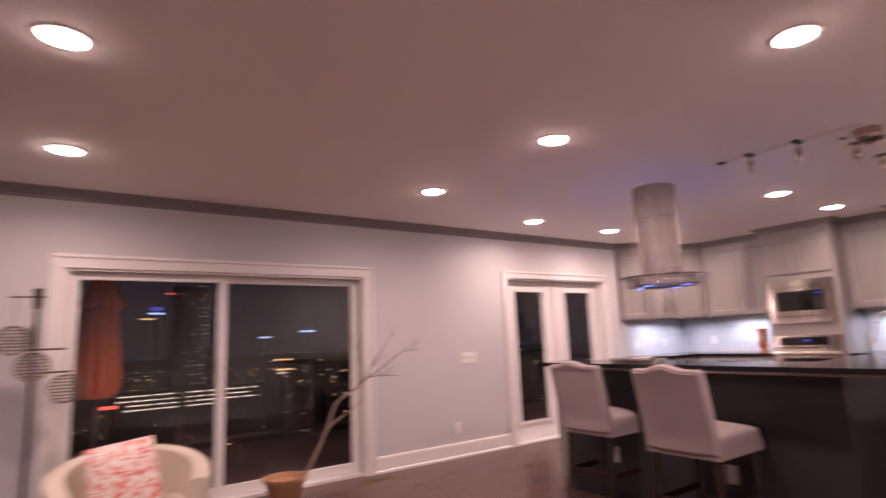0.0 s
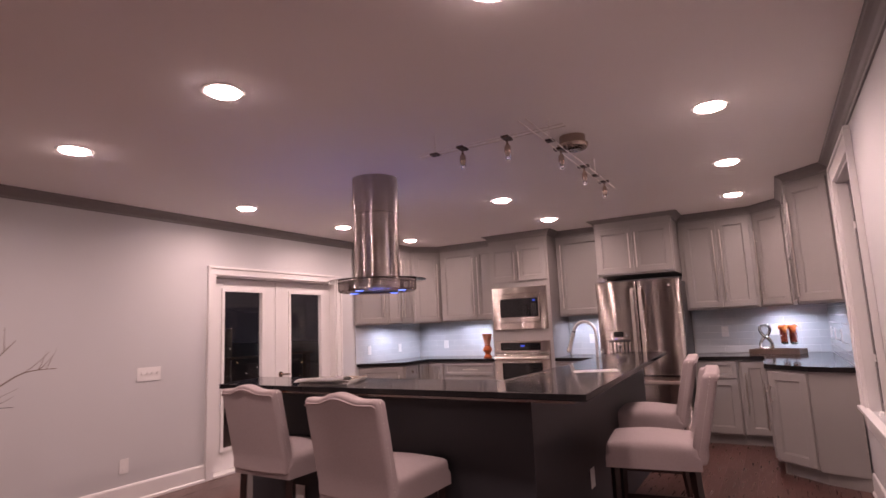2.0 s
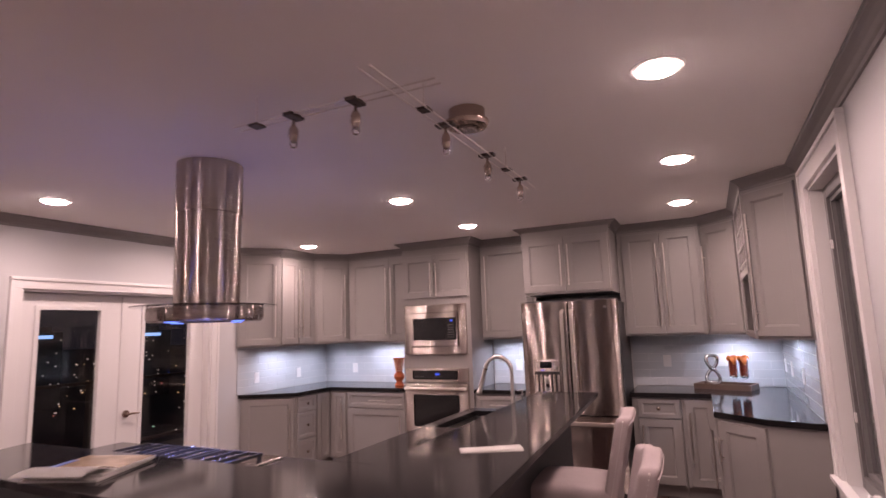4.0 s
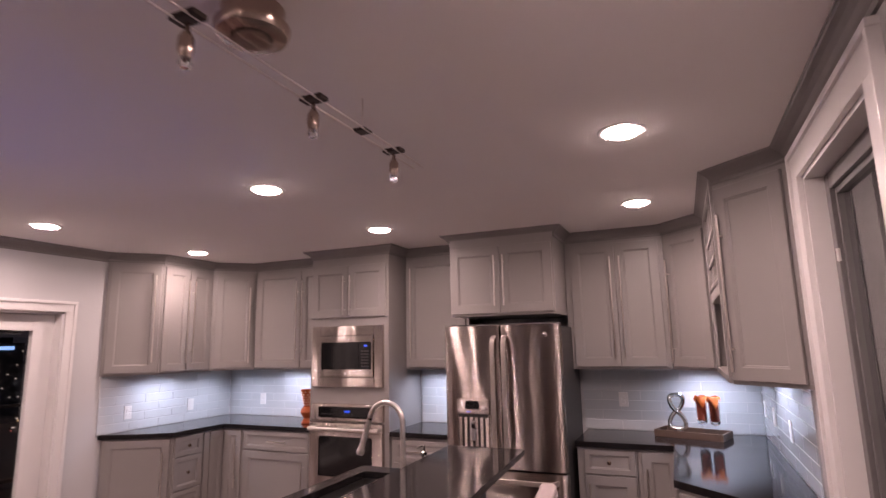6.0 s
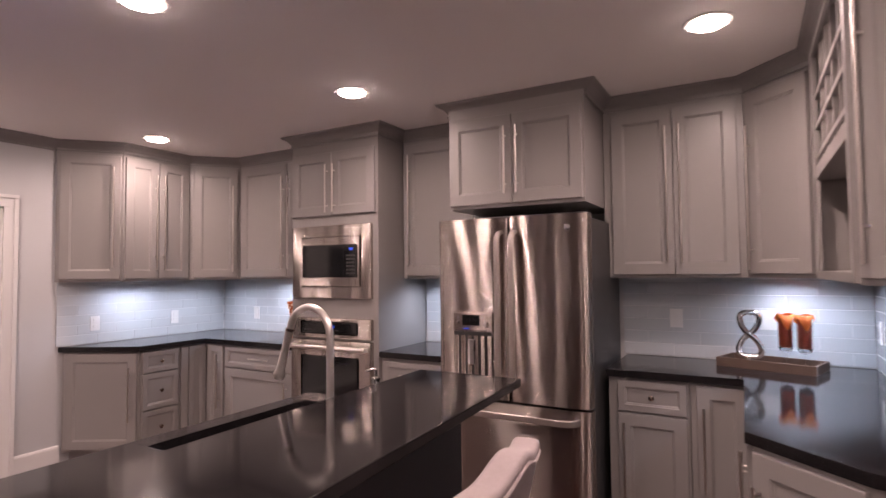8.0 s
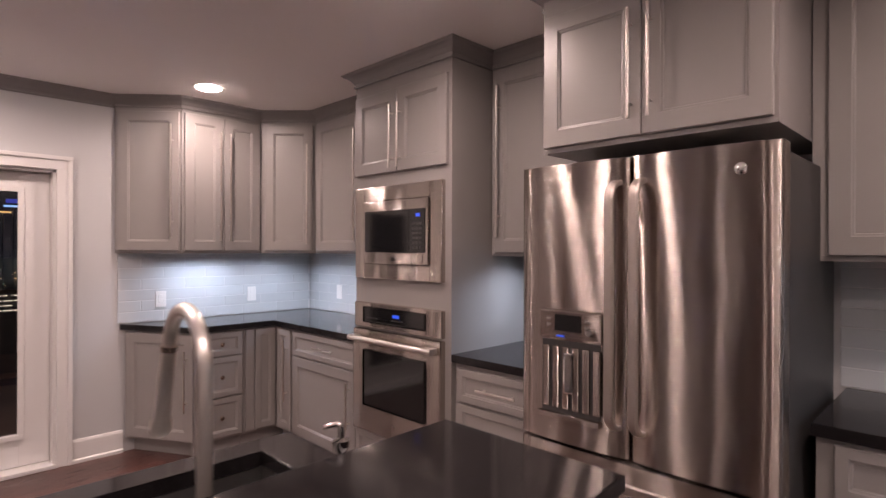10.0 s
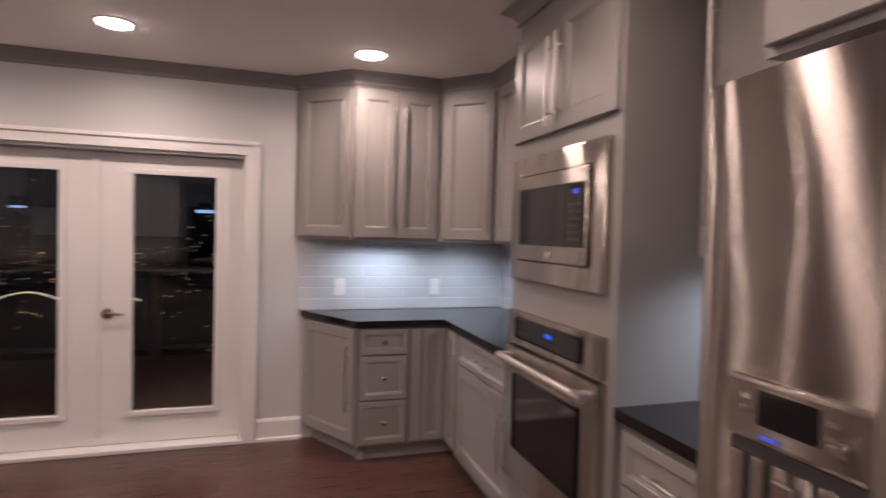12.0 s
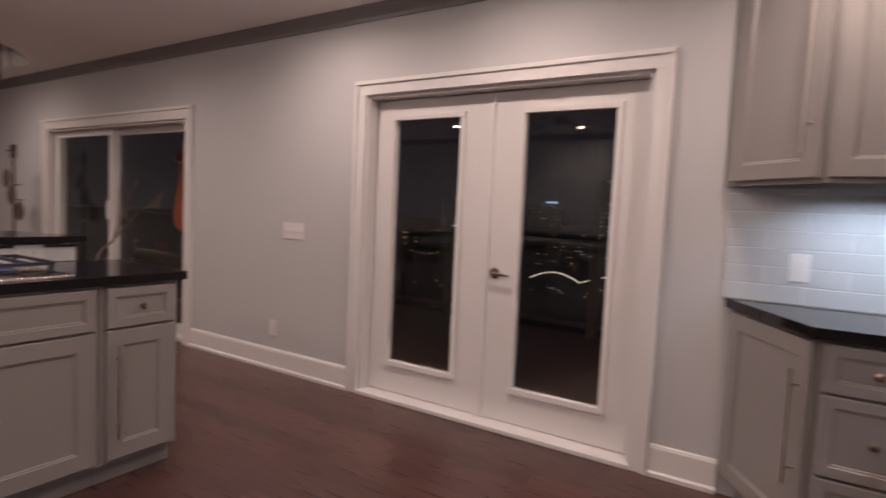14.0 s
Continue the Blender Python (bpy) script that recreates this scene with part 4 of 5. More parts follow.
part("spray_collar", tube([e, e + d * 0.012], 0.0155, 14), M_TRACK, fc, smooth=True)
part("spray_head", tube([e + d * 0.012, e + d * 0.06, e + d * 0.165, e + d * 0.178, e + d * 0.196, e + d * 0.203], [0.014, 0.0145, 0.016, 0.0215, 0.0215, 0.017], 16), M_NICKEL, fc, smooth=True)
part("lever", tube([(0.018, 0, 0.05), (0.05, -0.01, 0.06), (0.10, -0.02, 0.10)], [0.009, 0.007, 0.006], 10), M_NICKEL, fc, smooth=True)
sp = thing("soap_dispenser", pose(6.60, 1.77, 0.915), "small chrome soap pump beside the faucet", "soap dispenser")
part("pump_body", lathe([(0, 0), (0.022, 0), (0.020, 0.012), (0.012, 0.02), (0.012, 0.11), (0.018, 0.12), (0.018, 0.135), (0.007, 0.14), (0.007, 0.165), (0, 0.166)], 20), M_CHROME, sp, smooth=True)
part("nozzle", tube([(0, 0, 0.165), (-0.006, 0.008, 0.168), (-0.022, 0.032, 0.160)], 0.006, 10), M_CHROME, sp, smooth=True)

# cooktop
ck = thing("cooktop", pose(4.60, 2.99, 0.915), "built-in gas cooktop with black iron grates", "cooktop")
part("steel_tray", B(-0.265, 0.265, -0.45, 0.45, 0.0, 0.012, bevel=0.004), M_STEEL2, ck)
for y in (-0.30, 0.0, 0.30):
    bm = bmesh.new()
    for x in (-0.23, 0.13):
        box(bm, x - 0.007, x + 0.007, y - 0.135, y + 0.135, 0.040, 0.054, 0.003)
    for dy in (-0.13, -0.045, 0.045, 0.13):
        box(bm, -0.23, 0.13, y + dy - 0.006, y + dy + 0.006, 0.042, 0.056, 0.003)
    for x in (-0.22, 0.12):
        for dy in (-0.125, 0.125):
            box(bm, x - 0.008, x + 0.008, y + dy - 0.008, y + dy + 0.008, 0.012, 0.044, 0.002)
    part("grate", bm, M_BLACKM, ck, "black iron grate")
for x, y in ((-0.13, -0.29), (0.06, -0.29), (-0.05, 0.0), (-0.13, 0.29), (0.06, 0.29)):
    part("burner", lathe([(0, 0.036), (0.030, 0.035), (0.034, 0.028), (0.045, 0.024), (0.050, 0.012)], 24, m=pose(x, y, 0)), M_BLACKM, ck, smooth=True)
for i in range(5):
    part("knob", lathe([(0.020, 0.012), (0.018, 0.035), (0.014, 0.040), (0, 0.041)], 18, m=pose(0.205, -0.16 + i * 0.08, 0)), M_CHROME, ck, "chrome burner knob", smooth=True)

# hood
hd_ = thing("range_hood", pose(4.70, 2.945, 1.645), "round stainless island hood with a glass rim hanging from the ceiling", "range hood")
part("flue", lathe([(0.172, 0.09), (0.172, 0.60), (0.177, 0.60), (0.177, CEIL - 1.645)], 64), M_FLUE, hd_, "tall brushed steel cylinder", smooth=True)
part("flue_collar", lathe([(0.168, 0.10), (0.168, 0.44), (0.1735, 0.44), (0.1735, 0.452), (0.168, 0.452)], 64), M_FLUE, hd_, smooth=True)
part("canopy", lathe([(0.16, 0.0), (0.285, 0.0), (0.297, 0.008), (0.300, 0.02), (0.300, 0.070), (0.296, 0.078), (0.172, 0.082)], 64), M_FLUE, hd_, "steel drum canopy", smooth=True)
part("filter_plate", lathe([(0, 0.012), (0.15, 0.012), (0.16, 0.0)], 48), M_DARK, hd_, smooth=True)
part("glass_rim", lathe([(0.296, 0.080), (0.376, 0.081), (0.378, 0.083), (0.376, 0.085), (0.296, 0.086)], 64), M_HOODGLASS, hd_, "clear glass ring", smooth=True)
for a in (2, 92, 182, 272):
    x, y = 0.225 * math.cos(radians(a)), 0.225 * math.sin(radians(a))
    part("led_spot", lathe([(0, -0.004), (0.028, -0.003), (0.034, 0.0)], 20, m=pose(x, y, 0)), M_BLUE, hd_, "lit blue spot")
blue = bpy.data.lights.new("hood_led", "AREA")
blue.shape, blue.size, blue.energy, blue.color, blue.spread = "DISK", 0.45, 7.0, (0.16, 0.28, 1.0), radians(80)
ob = new("hood_led", blue)
ob.matrix_basis = pose(4.70, 2.945, 1.633)
# Four blue uplights without a fitting, added to tint the ceiling.
rim = bpy.data.lights.new("rim_uplight", "AREA")
rim.shape, rim.size, rim.energy, rim.color, rim.spread = "DISK", 0.04, 0.18, (0.22, 0.30, 1.0), radians(150)
for a in (2, 92, 182, 272):
    ob = new("rim_uplight", rim)
    ob.matrix_basis = pose(4.70 + 0.335 * math.cos(radians(a)), 2.945 + 0.335 * math.sin(radians(a)), 1.745, 180)

# ---------- track light ----------
TZ = CEIL - 0.12
tl = thing("track_light", pose(4.62, 1.367, CEIL), "cable-style track light with two twin-rail arms and small glass spots", "track light")
part("canopy", lathe([(0, -0.085), (0.06, -0.085), (0.09, -0.078), (0.098, -0.06), (0.098, -0.052), (0.082, -0.046), (0.082, 0.0)], 40, m=pose(0.09, -0.022, 0)), M_TRACK, tl, "round satin nickel transformer canopy", smooth=True)
part("lens_disc", lathe([(0, -0.094), (0.045, -0.094), (0.055, -0.090), (0.055, -0.0855)], 12, m=pose(0.09, -0.022, 0)), M_CLEAR, tl, "faceted clear glass disc")
for dx in (-0.022, 0.022):
    part("rail", tube([(-0.475 + dx, -0.155, TZ - CEIL), (-0.485 + dx, 0.775, TZ - CEIL)], 0.0035, 8), M_NICKEL, tl)
    part("rail", tube([(-0.70, dx, TZ - CEIL - 0.008), (1.13, dx, TZ - CEIL - 0.008)], 0.0035, 8), M_NICKEL, tl)


def spot_head(x, y, along_x):
    bm = bmesh.new()
    hw2, hd2 = (0.022, 0.040) if along_x else (0.040, 0.022)
    box(bm, x - hw2, x + hw2, y - hd2, y + hd2, TZ - CEIL - 0.010, TZ - CEIL + 0.004, 0.004)
    h = part("head_clip", bm, M_BRONZE, tl)
    bm = lathe([(0.006, -0.016), (0.007, -0.035), (0.018, -0.055), (0.019, -0.085), (0.013, -0.105), (0, -0.106)], 16, m=pose(x, y, TZ - CEIL))
    part("socket", bm, M_TRACK, h, smooth=True)
    part("bulb_glass", lathe([(0.012, -0.104), (0.016, -0.118), (0.011, -0.13), (0, -0.132)], 16, m=pose(x, y, TZ - CEIL)), M_CLEAR, h, smooth=True)


for x, y, ax in ((-0.483, 0.475, False), (-0.479, 0.185, False), (-0.093, 0.0, True), (0.385, 0.0, True), (0.905, 0.0, True)):
    spot_head(x, y, ax)
for x, y in ((-0.485, 0.665), (-0.285, 0.0), (0.67, 0.0)):
    bm = bmesh.new()
    box(bm, x - 0.026, x + 0.026, y - 0.026, y + 0.026, TZ - CEIL - 0.010, TZ - CEIL, 0.004)
    foot = part("standoff", bm, M_BRONZE, tl)
    part("rod", tube([(x, y, TZ - CEIL), (x, y, 0.0)], 0.0028, 8), M_NICKEL, foot)


# ---------- bar stools ----------
def stool(m):
    """Local: the sitter faces +y; origin on the floor under the seat's middle."""
    t = thing("bar_stool", m, "oatmeal linen bar stool with camel back and espresso legs", "bar stool", group="stools round the island")
    # seat cushion
    bm = bmesh.new()
    box(bm, -0.232, 0.232, -0.255, 0.245, 0.530, 0.664, 0.056, seg=6)
    bmesh.ops.subdivide_edges(bm, edges=[e for e in bm.edges if e.calc_length() > 0.15], cuts=7, use_grid_fill=True)
    for v in bm.verts:
        if v.co.z < 0.60:
            v.co.x = math.copysign(0.232, v.co.x) if abs(v.co.x) > 0.176 else v.co.x
            v.co.y = 0.245 if v.co.y > 0.188 else (-0.255 if v.co.y < -0.198 else v.co.y)
        if v.co.z > 0.62:
            u = max(0.0, 1 - (v.co.x / 0.235) ** 2) * max(0.0, 1 - ((v.co.y - 0.01) / 0.24) ** 2)
            v.co.z += 0.040 * u
    part("seat", bm, M_FABRIC, t, smooth=True)
    # back with a camel top
    bm = bmesh.new()
    n, rows = 24, 8

    def top(u):
        s = abs(u)
        return 1.042 + 0.030 * (0.5 + 0.5 * math.cos(min(1.0, s / 0.62) * math.pi)) - (0.012 if s > 0.93 else 0)
    grid = {}
    for side in (0, 1):
        for i in range(n + 1):
            u = -1 + 2 * i / n
            for j in range(rows + 1):
                q = j / rows
                z = 0.56 + (top(u) - 0.56) * q
                lean = -0.235 - 0.10 * max(0.0, (z - 0.62)) / 0.45
                curve = 0.022 * u * u
                y = lean + curve + (0.010 if side else -0.064)
                grid[side, i, j] = bm.verts.new((u * 0.226, y, z))
    for i in range(n):
        for j in range(rows):
            bm.faces.new((grid[0, i, j], grid[0, i + 1, j], grid[0, i + 1, j + 1], grid[0, i, j + 1]))
            bm.faces.new((grid[1, i, j + 1], grid[1, i + 1, j + 1], grid[1, i + 1, j], grid[1, i, j]))
    for i in range(n):
        bm.faces.new((grid[0, i, rows], grid[0, i + 1, rows], grid[1, i + 1, rows], grid[1, i, rows]))
        bm.faces.new((grid[1, i, 0], grid[1, i + 1, 0], grid[0, i + 1, 0], grid[0, i, 0]))
    for j in range(rows):
        bm.faces.new((grid[0, 0, j + 1], grid[1, 0, j + 1], grid[1, 0, j], grid[0, 0, j]))
        bm.faces.new((grid[0, n, j], grid[1, n, j], grid[1, n, j + 1], grid[0, n, j + 1]))
    bmesh.ops.recalc_face_normals(bm, faces=bm.faces[:])
    sharp = [e for e in bm.edges if e.calc_face_angle(0) > 0.9]
    bmesh.ops.bevel(bm, geom=sharp, offset=0.016, segments=4, profile=0.5, affect="EDGES", clamp_overlap=True)
    back = part("backrest", bm, M_FABRIC, t, smooth=True)
    welt = []
    for i in range(n + 1):
        u = -1 + 2 * i / n
        z = top(u) - 0.026
        welt.append((u * 0.219, -0.235 - 0.10 * (z - 0.62) / 0.45 + 0.022 * u * u - 0.0665, z))
    part("welt", tube(welt, 0.0045, 6), M_FABRIC, back, smooth=True)
    for sx in (-1, 1):
        bm = bmesh.new()
        for k in range(24):
            z = 0.60 + k * 0.0185
            y = -0.235 - 0.10 * max(0.0, z - 0.62) / 0.45 + 0.022 - 0.033
            lathe([(0.0055, 0), (0.004, 0.003), (0, 0.004)], 6, bm, m=pose(sx * 0.2225, y, z, 0, 90 * sx, 0))
        tagged(part("nailhead_row", bm, M_NICKEL, back), "row of small nickel nailheads", kind="stuff")
    for sx in (-1, 1):
        part("leg", tube([(sx * 0.195, 0.20, 0.555), (sx * 0.195, 0.205, 0.0)], [0.026, 0.019], 4), M_LEG, t)
        part("leg", tube([(sx * 0.195, -0.215, 0.565), (sx * 0.195, -0.225, 0.35), (sx * 0.195, -0.265, 0.0)], [0.027, 0.025, 0.019], 4), M_LEG, t)
        part("side_stretcher", B(sx * 0.195 - 0.010, sx * 0.195 + 0.010, -0.225, 0.20, 0.235, 0.275, bevel=0.003), M_LEG, t)
    part("front_stretcher", B(-0.19, 0.19, 0.19, 0.212, 0.165, 0.205, bevel=0.003), M_LEG, t)
    part("rear_stretcher", B(-0.19, 0.19, -0.245, -0.225, 0.235, 0.275, bevel=0.003), M_LEG, t)
    return t


st = stool(pose(3.93, 3.05, 0, 0, 0, -90))
copy_thing(st, pose(3.73, 2.155, 0, 0, 0, -90))
copy_thing(st, pose(4.86, 1.055, 0, 0, 0, 8))
copy_thing(st, pose(5.92, 1.28, 0, 0, 0, 5))

# ---------- small things ----------
def plate(x, y, z, rz, w, h, kind, label, category):
    """A wall plate whose face looks along local -y."""
    t = thing(category.replace(" ", "_"), pose(x, y, z, 0, 0, rz), label, category)
    part("cover_plate", B(-w / 2, w / 2, -0.006, 0, -h / 2, h / 2, bevel=0.002), M_WHITEP, t)
    if kind == "outlet":
        for dz in (-0.02, 0.02):
            part("receptacle", B(-0.016, 0.016, -0.0085, -0.005, dz - 0.014, dz + 0.014, bevel=0.003), M_WHITEP, t)
    else:
        n = kind
        for i in range(n):
            cx = (i - (n - 1) / 2) * 0.046
            part("toggle", B(cx - 0.005, cx + 0.005, -0.018, -0.005, -0.004, 0.016, bevel=0.002), M_WHITEP, t)
    return t


plate(4.235, NORTH, 1.055, 0, 0.215, 0.118, 4, "white four-gang light switch plate on the wall", "light switch")
plate(4.045, NORTH, 0.315, 0, 0.075, 0.118, "outlet", "white wall outlet near the floor", "wall outlet")
for x in (7.32, 8.03):
    plate(x, NORTH - 0.0125, 1.078, 0, 0.075, 0.118, "outlet", "white outlet on the tile backsplash", "wall outlet")
for y, z in ((4.68, 1.09), (2.44, 1.12), (0.875, 1.16)):
    plate(EAST - 0.0125, y, z, -90, 0.075, 0.118, "outlet", "white outlet on the tile backsplash", "wall outlet")
plate(EAST - 0.0125, 0.386, 1.165, -90, 0.118, 0.118, 2, "white two-gang switch on the tile backsplash", "light switch")
for x in (7.36, 7.99, 8.42):
    plate(x, SOUTH + 0.0125, 1.125, 180, 0.075, 0.118, "outlet", "white outlet on the tile backsplash", "wall outlet")
for y in (2.15, 3.06):
    plate(4.0, y, 0.34, -90, 0.075, 0.118, "outlet", "white outlet on the charcoal island panel", "wall outlet")
plate(4.2465, 3.52, 0.962, 90, 0.118, 0.075, 2, "white two-gang switch on the pale island riser", "light switch")
plate(4.92, 1.45, 0.375, 0, 0.075, 0.118, "outlet", "white outlet on the charcoal island panel", "wall outlet")

# tray with sculpture and glasses
tr = thing("serving_tray", pose(8.385, 0.37, 0.915, 0, 0, -109), "brown wooden tray with raised sides on the worktop", "tray")
part("tray_floor", B(-0.235, 0.235, -0.11, 0.11, 0, 0.012), M_TRAY, tr)
for bx in ((-0.235, 0.235, -0.122, -0.11), (-0.235, 0.235, 0.11, 0.122), (-0.247, -0.235, -0.122, 0.122), (0.235, 0.247, -0.122, 0.122)):
    part("side_wall", B(*bx, 0, 0.050, bevel=0.002), M_TRAY, tr)
sc = thing("figure_eight_sculpture", pose(8.44, 0.47, 0.927, 0, 0, -84) @ Matrix.Scale(0.92, 4), "polished chrome knot sculpture shaped like an eight", "sculpture")
pts = []
for i in range(72):
    a = 2 * math.pi * i / 72
    k = 1.0 if math.cos(a) > 0 else 1.12
    q = math.sin(2 * a)
    pts.append((math.copysign(abs(q) ** 0.72, q) * 0.055 * k, 0.020 * math.sin(a), 0.178 + 0.137 * math.cos(a)))
part("foot", lathe([(0, 0), (0.034, 0), (0.034, 0.012), (0.022, 0.028), (0, 0.034)], 24), M_CHROME, sc, smooth=True)
part("knot", tube(pts, 0.0195, 14, closed=True), M_CHROME, sc, smooth=True)
for x, y in ((8.400, 0.296), (8.362, 0.210)):
    g = thing("drinking_glass", pose(x, y, 0.9275, 0, 0, 40 * x) @ Matrix.Diagonal((1, 1, 1.2, 1)), "clear glass goblet holding a red and orange napkin", "glass", group="glasses on the tray")
    part("goblet", lathe([(0, 0.004), (0.032, 0.002), (0.034, 0.0), (0.030, -0.0005), (0.005, 0.006), (0.005, 0.062), (0.030, 0.072), (0.037, 0.085), (0.039, 0.205), (0.0365, 0.205), (0.034, 0.09), (0.020, 0.078), (0, 0.076)], 24), M_CLEAR, g, "clear glass goblet", smooth=True)
    part("napkin", lathe([(0, 0.088), (0.026, 0.088), (0.031, 0.10), (0.033, 0.20), (0.036, 0.228), (0.030, 0.234), (0, 0.215)], 14), M_REDCLOTH, g, "rolled dark red napkin")
    for a0, drop in ((205, 0.062), (285, 0.036), (125, 0.042), (20, 0.034)):
        # folded flap: a pointed strip lying over the rim
        bm = bmesh.new()
        rows = []
        for i in range(5):
            u = i / 4
            half = radians(54) * (1 - 0.85 * u)
            row = []
            for k in range(5):
                ang = radians(a0) + half * (k / 2 - 1) + 0.25 * u
                rr = 0.0395 + 0.010 * math.sin(math.pi * u) + 0.002 * (k % 2)
                row.append(bm.verts.new((rr * math.cos(ang), rr * math.sin(ang), 0.238 - drop * u + 0.006 * math.cos(2.5 * ang))))
            rows.append(row)
        for p, q in zip(rows, rows[1:]):
            for k in range(4):
                bm.faces.new((p[k], p[k + 1], q[k + 1], q[k]))
        bmesh.ops.solidify(bm, geom=bm.faces[:], thickness=0.002)
        part("napkin_flap", bm, M_NAPKIN, g, "folded bright orange flap", smooth=True)

# orange lattice vase
vs = thing("vase", pose(8.20, 3.79, 0.915), "tall orange lattice-patterned footed vase", "vase")
prof = [(0, 0), (0.055, 0), (0.058, 0.012), (0.040, 0.03), (0.034, 0.05), (0.055, 0.08), (0.066, 0.105), (0.055, 0.135), (0.038, 0.155), (0.042, 0.20), (0.055, 0.26), (0.070, 0.318), (0.064, 0.318), (0.05, 0.26), (0.03, 0.16)]
part("vessel", lathe(prof, 28), M_ORANGE, vs, smooth=True)
M_VASEDOT = mat("vase_cream_dot", (0.74, 0.58, 0.46), rough=0.4, vary=0.2, scale=20)
for r in range(6):
    for k in range(10):
        z = 0.175 + r * 0.024
        rad = 0.040 + (z - 0.175) * 0.215
        a = 2 * math.pi * (k + 0.5 * (r % 2)) / 10
        part("lattice_hole", lathe([(0, 0.002), (0.0085, 0.001), (0.0095, -0.003)], 6, m=pose(rad * math.cos(a), rad * math.sin(a), z) @ pose(0, 0, 0, 0, 82, math.degrees(a))), M_VASEDOT, vs)

# papers on the bar
mg = thing("magazine", pose(3.985, 2.765, BZ1, 0, 0, 198), "thick open magazine with a curling white page lying on the bar", "magazine")
part("back_pages", B(-0.185, 0.16, -0.155, 0.155, 0, 0.010, bevel=0.003, m=pose(0, 0, 0, 0, 0, 3)), M_PAPER, mg)
part("pages", B(-0.19, 0.12, -0.16, 0.16, 0.0104, 0.022, bevel=0.003), M_PAPER, mg)
part("cover", B(-0.188, 0.03, -0.158, 0.158, 0.0222, 0.0236), M_COVER, mg, "glossy brown and tan photograph page")
part("blue_strip", B(-0.10, 0.11, -0.159, -0.128, 0.0238, 0.0250), M_BLUEINK, mg, "blue printed band")
for z0, tip, y0, y1 in ((0.0225, 0.016, -0.158, 0.150), (0.0255, 0.026, -0.150, 0.156)):
    bm = bmesh.new()
    rows = []
    for i in range(11):
        u = i / 10
        rows.append([bm.verts.new((0.03 + 0.175 * u + 0.012 * v, y0 + (y1 - y0) * v, z0 + tip * math.sin(u * math.pi * 0.85) * (0.7 + 0.3 * v))) for v in (0, 0.5, 1)])
    for p, q in zip(rows, rows[1:]):
        for k in range(2):
            bm.faces.new((p[k], p[k + 1], q[k + 1], q[k]))
    bmesh.ops.solidify(bm, geom=bm.faces[:], thickness=0.0012)
    part("raised_page", bm, M_PAPER, mg, smooth=True)
pp = thing("leaflet", pose(4.825, 1.345, BZ1, 0, 0, -62), "thin folded white leaflet lying on the bar", "leaflet")
part("sheet", B(-0.135, 0.135, -0.045, 0.045, 0, 0.0012), M_PAPER, pp)
part("folded_sheet", B(-0.135, 0.135, -0.035, 0.035, 0.0, 0.0012, m=pose(0, 0, 0.0055, 3, 0, 5)), M_PAPER, pp)

# floor vent
fv = thing("floor_vent", pose(2.98, 4.98, 0.0), "small brass floor register by the wall", "floor vent")
part("vent_frame", B(-0.16, 0.16, -0.06, 0.06, 0, 0.004, bevel=0.001), M_BRASS, fv)
for i in range(10):
    part("slat", B(-0.135 + i * 0.028, -0.120 + i * 0.028, -0.045, 0.045, 0.0042, 0.006), M_DARK, fv)

# ---------- sitting area ----------
ac = thing("armchair", pose(0.835, 4.25, 0, 0, 0, 4) @ Matrix.Diagonal((1.09, 1, 1, 1)), "cream upholstered barrel armchair", "armchair")
bm = bmesh.new()
n = 28
prof = [(0.40, 0.12), (0.415, 0.30), (0.425, 0.5), (0.42, 0.97), (0.40, 1.0), (0.35, 1.0), (0.32, 0.97), (0.31, 0.5), (0.30, 0.12)]
rows = []
for i in range(n + 1):
    a = radians(-25 + 230 * i / n)
    u = math.sin(max(0.0, min(1.0, i / n)) * math.pi)
    hz = 0.46 + 0.185 * (u ** 0.7)
    rows.append([bm.verts.new((r * math.cos(a), r * 0.92 * math.sin(a), (z if z < 0.2 else 0.12 + (z - 0.12) / 0.88 * (hz - 0.12)))) for r, z in prof])
for p, q in zip(rows, rows[1:]):
    for j in range(len(prof)):
        k = (j + 1) % len(prof)
        bm.faces.new((p[j], q[j], q[k], p[k]))
bm.faces.new(rows[0])
bm.faces.new(rows[-1][::-1])
bmesh.ops.recalc_face_normals(bm, faces=bm.faces[:])
part("shell", bm, M_CREAM, ac, smooth=True)
part("seat_cushion", B(-0.30, 0.30, -0.36, 0.27, 0.20, 0.33, bevel=0.045, seg=4), M_CREAM, ac, smooth=True)
part("seat_base", B(-0.31, 0.31, -0.33, 0.28, 0.12, 0.20, bevel=0.01), M_CREAM, ac)
for x, y in ((-0.27, -0.28), (0.27, -0.28), (-0.24, 0.26), (0.24, 0.26)):
    part("leg", lathe([(0, 0), (0.016, 0), (0.024, 0.12), (0, 0.121)], 12, m=pose(x, y, 0)), M_LEG, ac)
pl = thing("throw_pillow", pose(0.825, 4.25, 0.318, 0, -5, 12) @ Matrix.Scale(0.92, 4), "square white pillow with a coral-red print on the armchair", "pillow")
bm = bmesh.new()
g = 10
